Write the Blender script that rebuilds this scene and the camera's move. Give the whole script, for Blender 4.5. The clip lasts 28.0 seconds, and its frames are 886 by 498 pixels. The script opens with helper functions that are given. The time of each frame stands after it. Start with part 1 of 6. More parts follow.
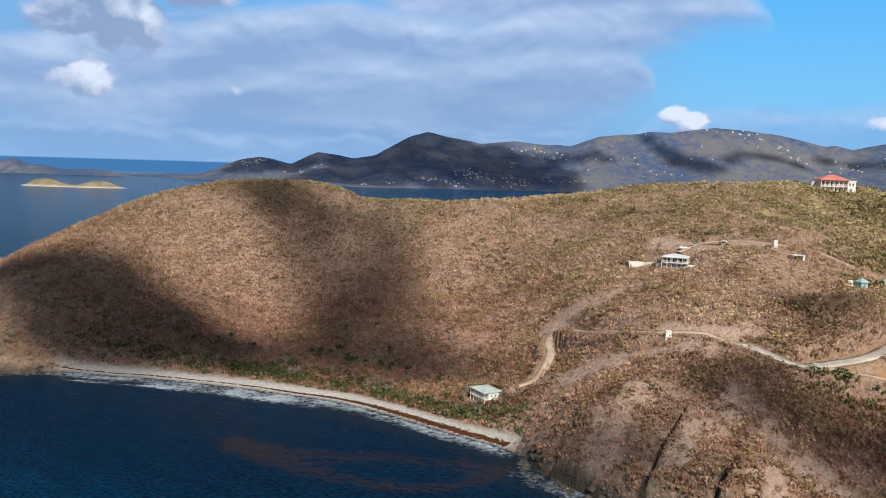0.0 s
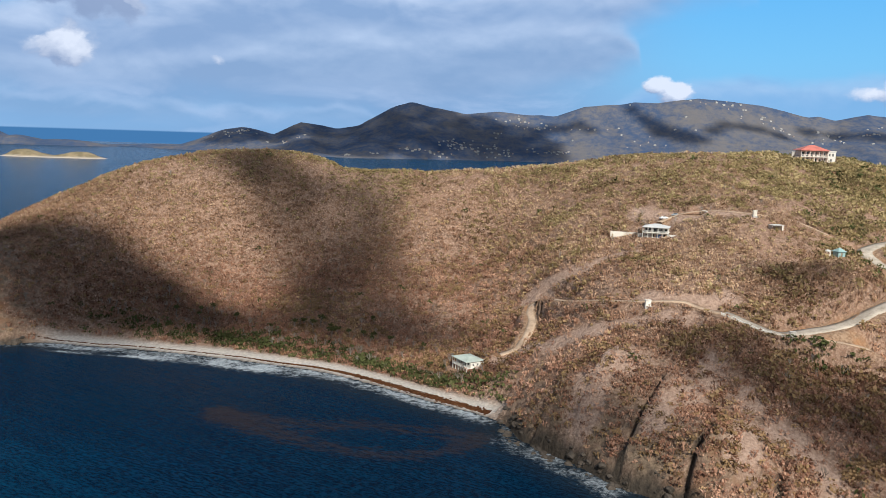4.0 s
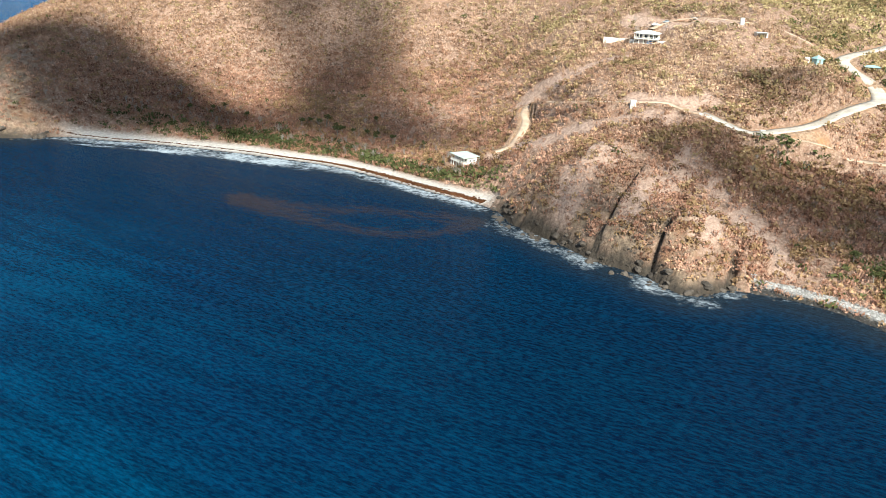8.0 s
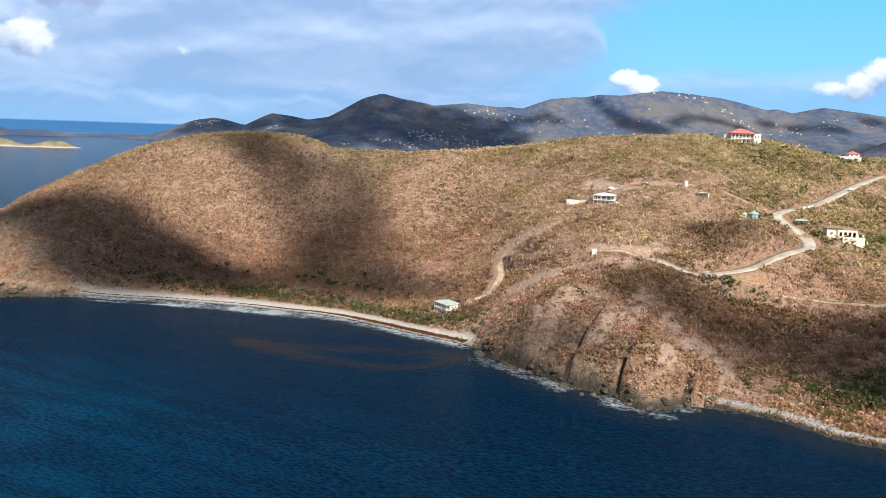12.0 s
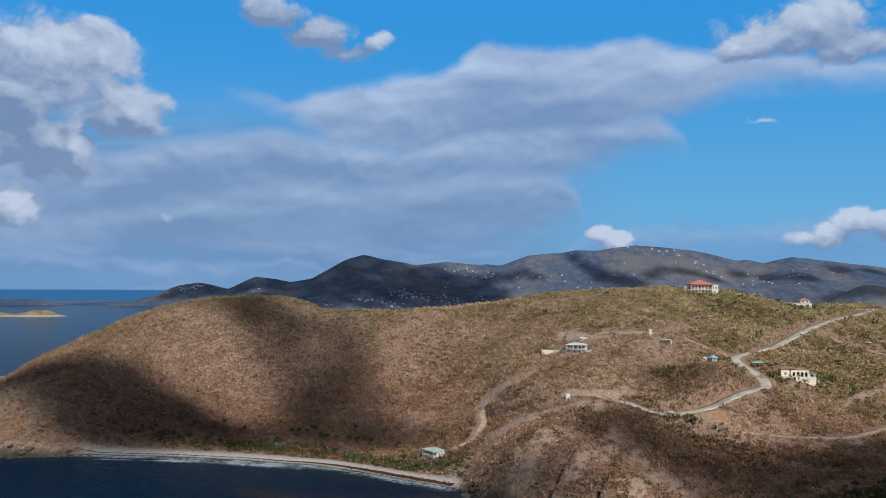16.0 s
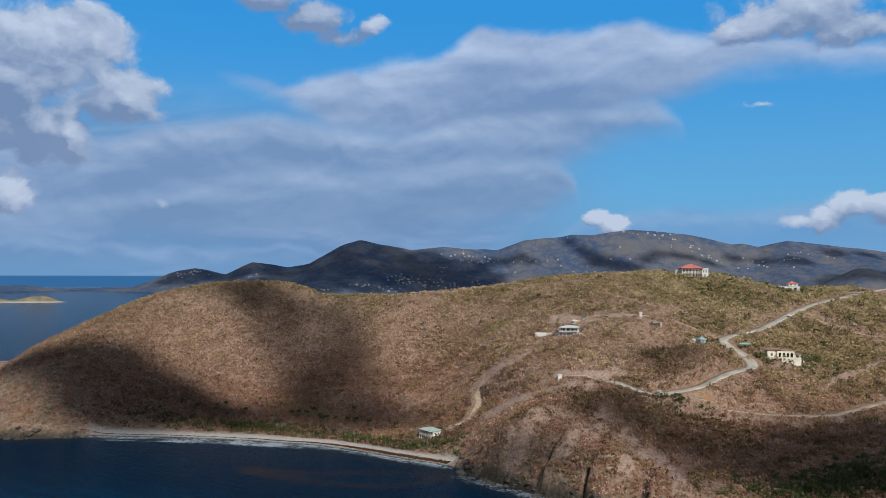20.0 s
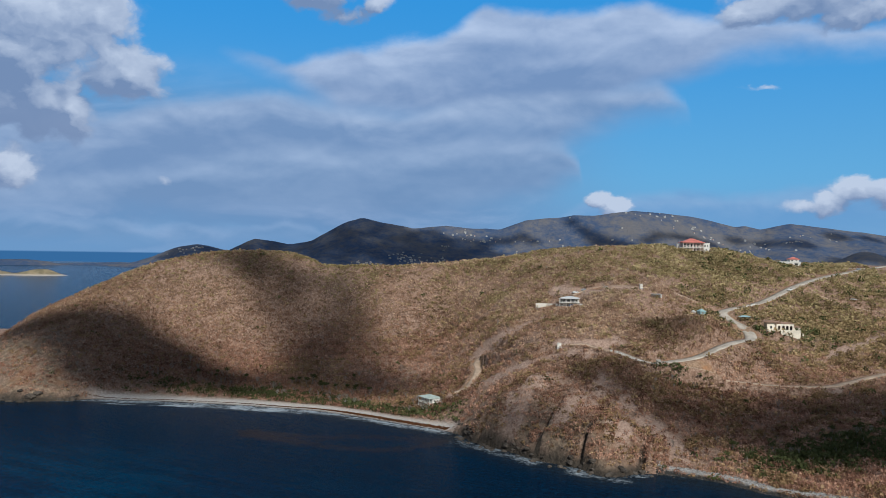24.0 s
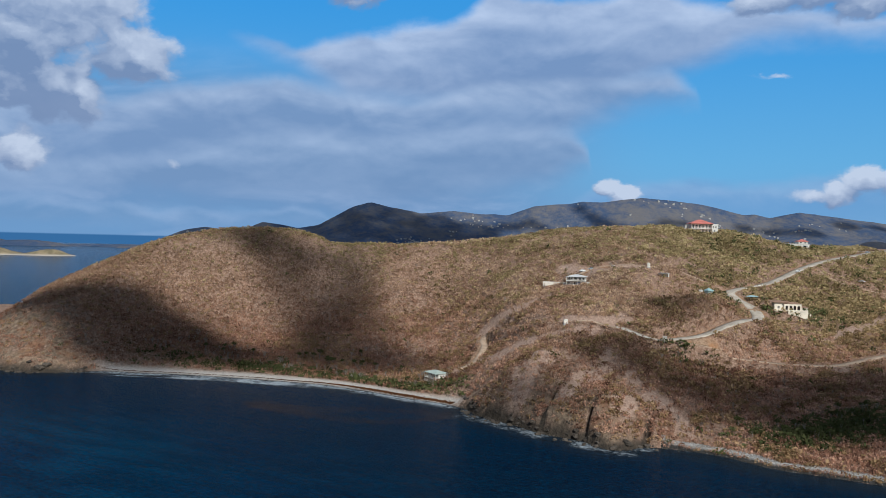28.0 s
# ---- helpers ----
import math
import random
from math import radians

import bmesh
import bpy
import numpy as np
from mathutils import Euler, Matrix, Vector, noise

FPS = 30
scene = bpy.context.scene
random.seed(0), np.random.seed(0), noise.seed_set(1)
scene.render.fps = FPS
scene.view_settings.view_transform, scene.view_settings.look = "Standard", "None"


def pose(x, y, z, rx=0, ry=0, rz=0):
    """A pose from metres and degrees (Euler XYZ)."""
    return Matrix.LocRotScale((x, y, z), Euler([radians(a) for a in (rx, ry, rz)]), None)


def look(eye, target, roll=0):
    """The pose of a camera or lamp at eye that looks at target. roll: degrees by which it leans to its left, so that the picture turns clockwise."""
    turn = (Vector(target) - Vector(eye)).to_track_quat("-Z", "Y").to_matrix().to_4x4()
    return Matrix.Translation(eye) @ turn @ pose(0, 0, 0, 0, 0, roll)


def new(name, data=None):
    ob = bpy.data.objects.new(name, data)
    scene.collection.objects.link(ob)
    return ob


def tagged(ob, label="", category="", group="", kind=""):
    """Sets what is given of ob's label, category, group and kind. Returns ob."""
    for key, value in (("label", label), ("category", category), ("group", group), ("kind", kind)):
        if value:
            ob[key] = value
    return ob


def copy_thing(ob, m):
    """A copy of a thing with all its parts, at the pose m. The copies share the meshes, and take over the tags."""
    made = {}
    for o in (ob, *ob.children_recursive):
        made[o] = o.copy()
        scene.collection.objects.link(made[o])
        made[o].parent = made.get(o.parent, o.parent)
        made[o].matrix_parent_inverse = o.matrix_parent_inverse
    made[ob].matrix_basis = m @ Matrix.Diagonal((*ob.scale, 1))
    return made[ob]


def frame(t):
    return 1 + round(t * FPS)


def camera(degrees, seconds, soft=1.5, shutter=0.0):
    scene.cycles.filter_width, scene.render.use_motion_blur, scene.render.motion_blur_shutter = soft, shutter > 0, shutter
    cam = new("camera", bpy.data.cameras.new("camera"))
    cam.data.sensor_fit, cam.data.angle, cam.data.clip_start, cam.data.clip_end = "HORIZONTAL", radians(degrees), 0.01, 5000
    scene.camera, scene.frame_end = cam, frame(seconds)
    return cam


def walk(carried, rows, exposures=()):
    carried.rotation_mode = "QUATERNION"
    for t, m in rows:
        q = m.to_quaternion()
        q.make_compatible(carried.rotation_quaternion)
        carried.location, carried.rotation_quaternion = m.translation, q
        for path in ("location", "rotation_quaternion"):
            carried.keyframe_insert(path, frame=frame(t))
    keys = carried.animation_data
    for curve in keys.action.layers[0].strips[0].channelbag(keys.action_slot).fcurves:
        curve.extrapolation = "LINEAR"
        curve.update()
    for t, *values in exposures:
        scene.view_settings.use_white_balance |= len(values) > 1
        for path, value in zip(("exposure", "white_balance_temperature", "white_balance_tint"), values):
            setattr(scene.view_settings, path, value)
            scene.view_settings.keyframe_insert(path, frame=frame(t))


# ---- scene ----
cam = camera(54.4, 28.0, soft=0.65)
PATH = [
    (0, (-1.45, 0.7, 100.059), (-1.489, 2.69, 99.863), 1.8),
    (0.5, (-0.813, 0.898, 100.183), (-0.831, 2.887, 99.97), 1.8),
    (1, (-0.671, 1.042, 100.21), (-0.688, 3.029, 99.985), 1.9),
    (1.5, (-0.619, 1.214, 100.2), (-0.635, 3.2, 99.964), 1.9),
    (2, (-0.565, 1.402, 100.159), (-0.58, 3.387, 99.914), 1.9),
    (2.5, (-0.62, 1.511, 100.128), (-0.635, 3.495, 99.874), 1.9),
    (4.5, (-0.504, -1.937, 99.813), (-0.497, 0.045, 99.549), 1.9),
    (5, (-0.756, -4.325, 99.782), (-0.743, -2.343, 99.513), 2.0),
    (5.5, (-0.694, -7.462, 100.018), (-0.68, -5.481, 99.743), 2.1),
    (6, (-1.108, -11.649, 100.128), (-1.094, -9.669, 99.849), 2.2),
    (6.5, (-1.428, -16.036, 99.991), (-1.414, -14.056, 99.71), 2.3),
    (7, (-1.78, -20.723, 99.58), (-1.761, -18.766, 99.17), 2.5),
    (7.5, (-2.383, -25.288, 99.027), (-2.356, -23.374, 98.449), 2.7),
    (8, (-2.735, -30.143, 98.333), (-2.705, -28.26, 97.661), 2.8),
    (8.5, (-3.368, -35.179, 97.49), (-3.337, -33.294, 96.824), 2.8),
    (9, (-4.256, -40.487, 96.635), (-4.223, -38.598, 95.979), 2.8),
    (9.5, (-5.221, -45.814, 95.823), (-5.187, -43.91, 95.211), 2.8),
    (10, (-5.98, -50.918, 95.078), (-5.946, -48.994, 94.533), 2.7),
    (10.5, (-6.394, -56.359, 94.435), (-6.357, -54.417, 93.958), 2.6),
    (11, (-7.06, -62.335, 94.536), (-6.987, -60.379, 94.124), 2.4),
    (11.5, (-7.443, -67.525, 94.427), (-7.371, -65.557, 94.075), 2.2),
    (12, (-7.491, -72.794, 94.31), (-7.418, -70.814, 94.033), 2.0),
    (12.5, (-8.11, -78.005, 94.271), (-8.031, -76.012, 94.115), 1.8),
    (13, (-8.477, -83.14, 94.477), (-8.396, -81.141, 94.464), 1.6),
    (13.5, (-9.095, -88.052, 94.629), (-9.011, -86.055, 94.706), 1.4),
    (15.5, (-10.017, -107.751, 94.726), (-9.914, -105.755, 94.814), 0.6),
    (16, (-9.958, -112.706, 94.87), (-9.85, -110.711, 94.958), 0.4),
    (16.5, (-10.212, -117.656, 95.085), (-10.1, -115.66, 95.161), 0.3),
    (17, (-10.588, -121.254, 95.497), (-10.477, -119.257, 95.48), 0.2),
    (17.5, (-10.452, -123.181, 96.066), (-10.344, -121.186, 95.979), 0.1),
    (18, (-10.023, -123.898, 96.361), (-9.915, -121.902, 96.435), 0.0),
    (18.5, (-10.082, -124.001, 96.393), (-9.972, -122.005, 96.464), 0.0),
    (19, (-10.072, -124.278, 96.002), (-9.96, -122.282, 96.069), 0.0),
    (19.5, (-9.952, -124.653, 95.368), (-9.839, -122.657, 95.428), 0.1),
    (20, (-9.985, -124.843, 94.699), (-9.869, -122.847, 94.752), 0.2),
    (20.5, (-9.716, -125.116, 93.936), (-9.601, -123.12, 93.982), 0.3),
    (21, (-9.682, -124.98, 93.249), (-9.566, -122.984, 93.289), 0.4),
    (21.5, (-9.7, -124.975, 92.453), (-9.584, -122.979, 92.487), 0.4),
    (23.5, (-9.703, -125.086, 89.001), (-9.589, -123.09, 89.013), 0.8),
    (24, (-9.609, -125.15, 88.264), (-9.497, -123.153, 88.271), 0.9),
    (24.5, (-9.464, -125.142, 87.459), (-9.354, -123.145, 87.461), 0.9),
    (25, (-9.533, -124.976, 86.598), (-9.424, -122.979, 86.595), 1.0),
    (25.5, (-9.379, -124.966, 85.698), (-9.273, -122.969, 85.691), 1.1),
    (26, (-9.322, -124.942, 84.839), (-9.218, -122.944, 84.828), 1.1),
    (26.5, (-9.539, -125.056, 84.138), (-9.436, -123.059, 84.123), 1.2),
    (27, (-9.668, -125.117, 83.358), (-9.567, -123.12, 83.341), 1.3),
    (27.5, (-9.655, -125.107, 82.748), (-9.556, -123.11, 82.726), 1.4),
    (28, (-9.455, -125.297, 82.543), (-9.36, -123.3, 82.518), 1.5),
]
EXPOSURE = [(0, 0.2, 6000, 6), (6.5, 0.2, 6100, 6), (7.0, 0.45, 6100, 5), (8.0, 1.15, 5850, 0), (9.0, 1.58, 5700, -2), (10.5, 1.48, 5700, -2), (11.5, 0.92, 6050, 3),
            (12.5, 0.25, 6200, 6), (13.5, -0.15, 5900, 5), (17.5, -0.3, 5700, 4), (18.0, 0.15, 5800, 5), (18.6, -0.12, 5750, 5), (19.5, -0.32, 5700, 4), (24, -0.3, 5650, 4), (28, -0.25, 5650, 4)]
walk(cam, [(t, look(eye, target, roll)) for t, eye, target, roll in PATH], EXPOSURE)

# ---- light ----
TO_SUN = Vector((0.22, -0.78, 0.62)).normalized()
sun = new("sun", bpy.data.lights.new("sun", "SUN"))
sun.data.energy, sun.data.angle, sun.data.color = 5.0, radians(0.62), (1.0, 0.895, 0.77)
sun.matrix_world = Matrix.Translation((200, -200, 400)) @ (-TO_SUN).to_track_quat("-Z", "Y").to_matrix().to_4x4()


class Nodes:
    """A small builder of shader node trees."""

    def __init__(self, tree):
        self.tree = tree
        tree.nodes.clear()

    def put(self, kind, links=None):
        n = self.tree.nodes.new(kind)
        for key, value in (links or {}).items():
            self.feed(n.inputs[key], value)
        return n

    def feed(self, socket, value):
        if isinstance(value, bpy.types.NodeSocket):
            self.tree.links.new(value, socket)
        elif isinstance(value, bpy.types.Node):
            self.tree.links.new(value.outputs[0], socket)
        else:
            socket.default_value = value

    def math(self, op, a, b=0.0, c=0.0, clamp=False):
        n = self.put("ShaderNodeMath", {0: a, 1: b, 2: c})
        n.operation, n.use_clamp = op, clamp
        return n.outputs[0]

    def ramp(self, value, lo, hi, to_lo=0.0, to_hi=1.0):
        n = self.put("ShaderNodeMapRange", {0: value, 1: lo, 2: hi, 3: to_lo, 4: to_hi})
        n.interpolation_type = "SMOOTHSTEP"
        return n.outputs[0]

    def noise(self, vector, scale, detail=4.0, rough=0.55, distort=0.0):
        return self.put("ShaderNodeTexNoise", {"Vector": vector, "Scale": scale, "Detail": detail, "Roughness": rough, "Distortion": distort}).outputs[0]

    def mix(self, f, a, b, mode="MIX"):
        n = self.tree.nodes.new("ShaderNodeMix")
        n.data_type, n.blend_type = "RGBA", mode
        for socket, value in ((n.inputs[0], f), (n.inputs[6], a), (n.inputs[7], b)):
            self.feed(socket, (*value, 1.0) if isinstance(value, tuple) and len(value) == 3 else value)
        return n.outputs[2]

    def scaled(self, vector, sx, sy, sz, turn=0.0):
        """The vector turned first, then scaled along the turned axes."""
        n = self.put("ShaderNodeMapping")
        n.vector_type = "TEXTURE"
        for key, value in ((0, vector), (2, (0, 0, turn)), (3, (1 / sx, 1 / sy, 1 / sz))):
            self.feed(n.inputs[key], value)
        return n.outputs[0]


def build_world():
    world = bpy.data.worlds.new("sky")
    scene.world = world
    world.use_nodes = True
    g = Nodes(world.node_tree)
    way = g.put("ShaderNodeTexCoord").outputs["Generated"]
    sep = g.put("ShaderNodeSeparateXYZ", {0: way})
    az = g.math("ARCTAN2", sep.outputs[0], sep.outputs[1])
    el = g.math("ARCSINE", sep.outputs[2])
    sky = g.put("ShaderNodeTexSky")
    sky.sky_type, sky.sun_disc = "NISHITA", False
    sky.sun_elevation, sky.sun_rotation = math.asin(TO_SUN.z), math.atan2(TO_SUN.x, TO_SUN.y)
    sky.altitude, sky.air_density, sky.dust_density, sky.ozone_density = 50, 1.0, 0.6, 2.2
    # heaped clouds: bearing, height, half width, half height, weight, whiteness
    masses = [(-0.377, 0.239, 0.075, 0.039, 1.0, 0.12), (-0.406, 0.199, 0.052, 0.033, 0.9, -0.05), (-0.397, 0.145, 0.060, 0.030, 1.0, -0.42), (-0.350, 0.143, 0.019, 0.030, 0.9, 0.10), (-0.300, 0.187, 0.044, 0.027, 1.0, -0.02),
              (-0.412, 0.080, 0.029, 0.021, 1.0, 0.30), (-0.260, 0.076, 0.013, 0.008, 0.42, 0.0), (-0.149, 0.304, 0.042, 0.016, 0.75, -0.55), (-0.098, 0.287, 0.049, 0.017, 0.75, -0.5), (-0.055, 0.269, 0.046, 0.014, 0.7, -0.45), (-0.024, 0.277, 0.018, 0.014, 0.9, 0.05),
              (0.454, 0.274, 0.079, 0.028, 0.85, 0.0), (0.397, 0.264, 0.039, 0.017, 0.8, 0.1), (0.498, 0.253, 0.059, 0.023, 0.7, -0.2), (0.402, 0.182, 0.028, 0.005, 0.42, 0.1), (0.230, 0.062, 0.015, 0.010, 0.8, 0.25), (0.252, 0.054, 0.018, 0.012, 0.95, 0.35), (0.505, 0.072, 0.024, 0.015, 0.8, 0.25),
              (0.480, 0.060, 0.022, 0.013, 0.7, 0.15), (0.545, 0.066, 0.030, 0.018, 0.8, 0.15), (0.448, 0.058, 0.030, 0.008, 0.5, 0.0)]
    flat = g.put("ShaderNodeCombineXYZ", {0: az, 1: g.math("MULTIPLY", el, 1.6), 2: 0.7}).outputs[0]
    sway = g.put("ShaderNodeTexNoise", {"Vector": flat, "Scale": 13.0, "Detail": 6.0, "Roughness": 0.6})
    sway_a = g.math("MULTIPLY_ADD", g.put("ShaderNodeSeparateXYZ", {0: sway.outputs[1]}).outputs[0], 0.075, -0.0375)
    sway_e = g.math("MULTIPLY_ADD", g.put("ShaderNodeSeparateXYZ", {0: sway.outputs[1]}).outputs[1], 0.050, -0.025)
    streak = g.noise(g.scaled(flat, 1.0, 2.1, 1.0, 0.14), 5.5, 8.0, 0.56, 0.5)

    def along(points):
        """A height that follows the bearing through the points."""
        n = g.put("ShaderNodeValToRGB", {0: g.math("MULTIPLY_ADD", az, 1 / 1.2, 0.5)})
        while len(n.color_ramp.elements) < len(points):
            n.color_ramp.elements.new(0.5)
        for stop, (a, e) in zip(n.color_ramp.elements, points):
            stop.position, stop.color = a / 1.2 + 0.5, (e, e, e, 1.0)
        return n.outputs[0]

    def heaps(a, e):
        """Thickness of the heaped clouds, how high in them, and their whiteness."""
        cells = g.put("ShaderNodeTexVoronoi", {"Vector": g.put("ShaderNodeCombineXYZ", {0: a, 1: g.math("MULTIPLY", e, 1.25), 2: 0.2}), "Scale": 30.0, "Detail": 3.0, "Roughness": 0.5})
        cells.feature = "SMOOTH_F1"
        cells.normalize = True
        cells.inputs["Smoothness"].default_value = 0.6
        billow = g.math("MULTIPLY_ADD", cells.outputs["Distance"], -1.7, 0.56)
        total, high, white = 0.0, 0.0, 0.0
        for ma, me, wa, we, k, w in masses:
            da, de = g.math("MULTIPLY_ADD", a, 1 / wa, -ma / wa), g.math("MULTIPLY_ADD", e, 1 / we, -me / we)
            m = g.math("MULTIPLY", g.math("EXPONENT", g.math("MULTIPLY", g.math("MULTIPLY_ADD", da, da, g.math("MULTIPLY", de, de)), -0.8)), k)
            total = g.math("MAXIMUM", total, m)
            high, white = g.math("MULTIPLY_ADD", de, m, high), g.math("MULTIPLY_ADD", m, w, white)
        return g.math("MULTIPLY_ADD", billow, g.ramp(total, 0.0, 0.45), total), high, white

    a1, e1 = g.math("MULTIPLY_ADD", sway_a, 0.72, az), g.math("MULTIPLY_ADD", sway_e, 0.72, el)
    thick, high, white = heaps(a1, e1)
    thick_sunward, _, _ = heaps(g.math("ADD", a1, 0.006), g.math("ADD", e1, 0.012))
    heap = g.ramp(thick, 0.26, 0.62)
    lit = g.math("MULTIPLY", g.math("SUBTRACT", thick, thick_sunward), 1.1)
    bright = g.math("ADD", g.math("ADD", g.math("MULTIPLY_ADD", high, 0.22, 0.38), lit), white, clamp=True)
    bright = g.math("ADD", bright, g.math("MULTIPLY_ADD", streak, 0.25, -0.12), clamp=True)
    heap_color = g.mix(bright, (2.5, 3.2, 4.9), (7.2, 7.4, 8.4))
    # the long bank in three tiers, each with a lit upper edge that fades into grey below
    fleecy = g.put("ShaderNodeCombineXYZ", {0: az, 1: g.math("MULTIPLY", el, 2.1), 2: 0.31}).outputs[0]
    sunward = g.put("ShaderNodeCombineXYZ", {0: g.math("ADD", az, 0.004), 1: g.math("MULTIPLY_ADD", el, 2.1, 0.021), 2: 0.31}).outputs[0]
    tufts = g.noise(fleecy, 10.0, 8.0, 0.50, 0.25)
    relief = g.math("MULTIPLY", g.math("SUBTRACT", tufts, g.noise(sunward, 10.0, 8.0, 0.50, 0.25)), 1.9)
    broad = g.noise(fleecy, 6.0, 4.0, 0.5, 0.2)
    e2 = g.math("ADD", g.math("MULTIPLY_ADD", sway_e, 0.45, el), g.math("MULTIPLY_ADD", tufts, 0.020, -0.010))

    def tier(behind, top_line, low_line, depth, edge, fade, grey, white):
        inside = g.math("SUBTRACT", along(top_line), e2)
        cover = g.math("MULTIPLY", g.ramp(inside, 0.0, edge), g.ramp(g.math("SUBTRACT", e2, along(low_line)), -fade * 0.4, fade))
        glow = g.math("ADD", g.ramp(inside, 0.0, depth, 0.68, 0.06), g.math("MULTIPLY_ADD", broad, 0.9, -0.42))
        glow = g.math("ADD", glow, g.math("MULTIPLY", relief, g.ramp(inside, 0.0, depth * 1.4, 1.0, 0.45)), clamp=True)
        return g.mix(g.math("MULTIPLY", cover, 0.93), behind, g.mix(glow, grey, white))

    top_1 = [(-0.225, 0.205), (-0.2, 0.226), (-0.167, 0.224), (-0.129, 0.215), (-0.091, 0.231), (-0.039, 0.239), (0.053, 0.252), (0.1, 0.283), (0.133, 0.277), (0.281, 0.284), (0.355, 0.270), (0.391, 0.262), (0.471, 0.246), (0.55, 0.238)]
    low_1 = [(-0.26, 0.26), (-0.19, 0.215), (-0.13, 0.19), (-0.065, 0.150), (0.067, 0.145), (0.197, 0.150), (0.261, 0.165), (0.324, 0.188), (0.378, 0.209), (0.414, 0.214), (0.55, 0.205)]
    top_2 = [(-0.50, 0.128), (-0.40, 0.136), (-0.339, 0.142), (-0.300, 0.150), (-0.253, 0.168), (-0.192, 0.177), (-0.148, 0.185), (-0.091, 0.176), (-0.052, 0.173), (0.001, 0.164), (0.067, 0.179), (0.132, 0.190), (0.249, 0.194), (0.299, 0.199), (0.33, 0.174), (0.35, 0.10)]
    low_2 = [(-0.40, 0.04), (-0.128, 0.05), (0.132, 0.090), (0.197, 0.125), (0.261, 0.145), (0.342, 0.155)]
    top_3 = [(-0.38, 0.080), (-0.30, 0.092), (-0.234, 0.106), (-0.173, 0.121), (-0.064, 0.127), (0.001, 0.127), (0.053, 0.137), (0.132, 0.140), (0.190, 0.144), (0.21, 0.122), (0.225, 0.05)]
    low_3 = [(-0.234, 0.04), (0.001, 0.035), (0.165, 0.060), (0.216, 0.085)]
    # a thin grey sheet low over the sea
    sheet_a, sheet_e = g.math("MULTIPLY_ADD", az, 1 / 0.38, 0.18 / 0.38), g.math("MULTIPLY_ADD", e2, 1 / 0.105, -0.075 / 0.105)
    thin = g.math("EXPONENT", g.math("MULTIPLY", g.math("ADD", g.math("POWER", g.math("ABSOLUTE", sheet_a), 6.0), g.math("POWER", g.math("ABSOLUTE", sheet_e), 4.0)), -1.0))
    thin = g.math("MULTIPLY", thin, g.ramp(streak, 0.25, 0.55, 0.80, 1.0))
    blue = g.mix(g.ramp(el, 0.0, 0.32), (1.9, 5.0, 7.9), (0.55, 3.6, 8.2))
    blue = g.mix(0.88, sky.outputs[0], blue)
    hazy = g.mix(g.ramp(el, 0.0, 0.10, 0.8, 0.0), blue, (2.3, 4.1, 6.7))
    hazy = g.mix(thin, hazy, g.mix(g.ramp(streak, 0.45, 0.72), (2.2, 3.5, 5.7), (3.9, 4.9, 6.9)))
    up = tier(hazy, top_1, low_1, 0.085, 0.016, 0.030, (2.6, 3.5, 5.5), (6.6, 7.1, 8.6))
    up = tier(up, top_2, low_2, 0.050, 0.022, 0.030, (2.5, 3.55, 5.6), (5.9, 6.6, 8.2))
    up = tier(up, top_3, low_3, 0.045, 0.026, 0.030, (2.4, 3.5, 5.5), (5.0, 5.9, 7.7))
    top_4 = [(0.17, 0.03), (0.22, 0.068), (0.28, 0.076), (0.33, 0.080), (0.38, 0.076), (0.42, 0.076), (0.48, 0.084), (0.55, 0.080)]
    top_5 = [(-0.46, 0.036), (-0.385, 0.040), (-0.345, 0.030), (-0.31, 0.034), (-0.275, 0.022), (-0.235, 0.030), (-0.19, 0.022), (-0.15, 0.030), (-0.125, 0.040), (-0.09, 0.030), (-0.05, 0.0)]
    up = tier(up, top_4, [(-0.5, 0.0), (0.55, 0.015)], 0.030, 0.020, 0.040, (2.1, 4.0, 6.7), (4.3, 5.6, 7.6))
    up = tier(up, top_5, [(-0.5, 0.004), (0.5, 0.004)], 0.016, 0.012, 0.016, (2.2, 3.6, 5.8), (4.6, 5.6, 7.6))
    up = g.mix(g.math("MULTIPLY", heap, 0.95), up, heap_color)
    # unseen broken cloud added round the rest of the sky to grey its light
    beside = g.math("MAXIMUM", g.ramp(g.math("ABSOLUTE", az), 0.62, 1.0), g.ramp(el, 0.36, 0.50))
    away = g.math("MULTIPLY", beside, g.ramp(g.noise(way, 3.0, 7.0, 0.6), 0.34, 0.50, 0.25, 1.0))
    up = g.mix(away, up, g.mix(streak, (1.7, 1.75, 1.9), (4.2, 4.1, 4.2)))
    sea_far = g.ramp(el, -0.0065, -0.0045)
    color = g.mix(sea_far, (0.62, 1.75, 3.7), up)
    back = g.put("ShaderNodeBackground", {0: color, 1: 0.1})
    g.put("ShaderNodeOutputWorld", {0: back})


build_world()


# ---- materials ----
def material(name):
    m = bpy.data.materials.new(name)
    m.use_nodes = True
    return m, Nodes(m.node_tree)


def finish(g, color, rough=0.9, metal=0.0, bump=None, strength=0.5, distance=0.1, spec=0.3, ior=1.45):
    links = {"Base Color": color, "Roughness": rough, "Metallic": metal, "Specular IOR Level": spec, "IOR": ior}
    if bump is not None:
        links["Normal"] = g.put("ShaderNodeBump", {"Strength": strength, "Distance": distance, "Height": bump})
    links = {k: ((*v, 1.0) if isinstance(v, tuple) and len(v) == 3 else v) for k, v in links.items()}
    g.put("ShaderNodeOutputMaterial", {0: g.put("ShaderNodeBsdfPrincipled", links)})


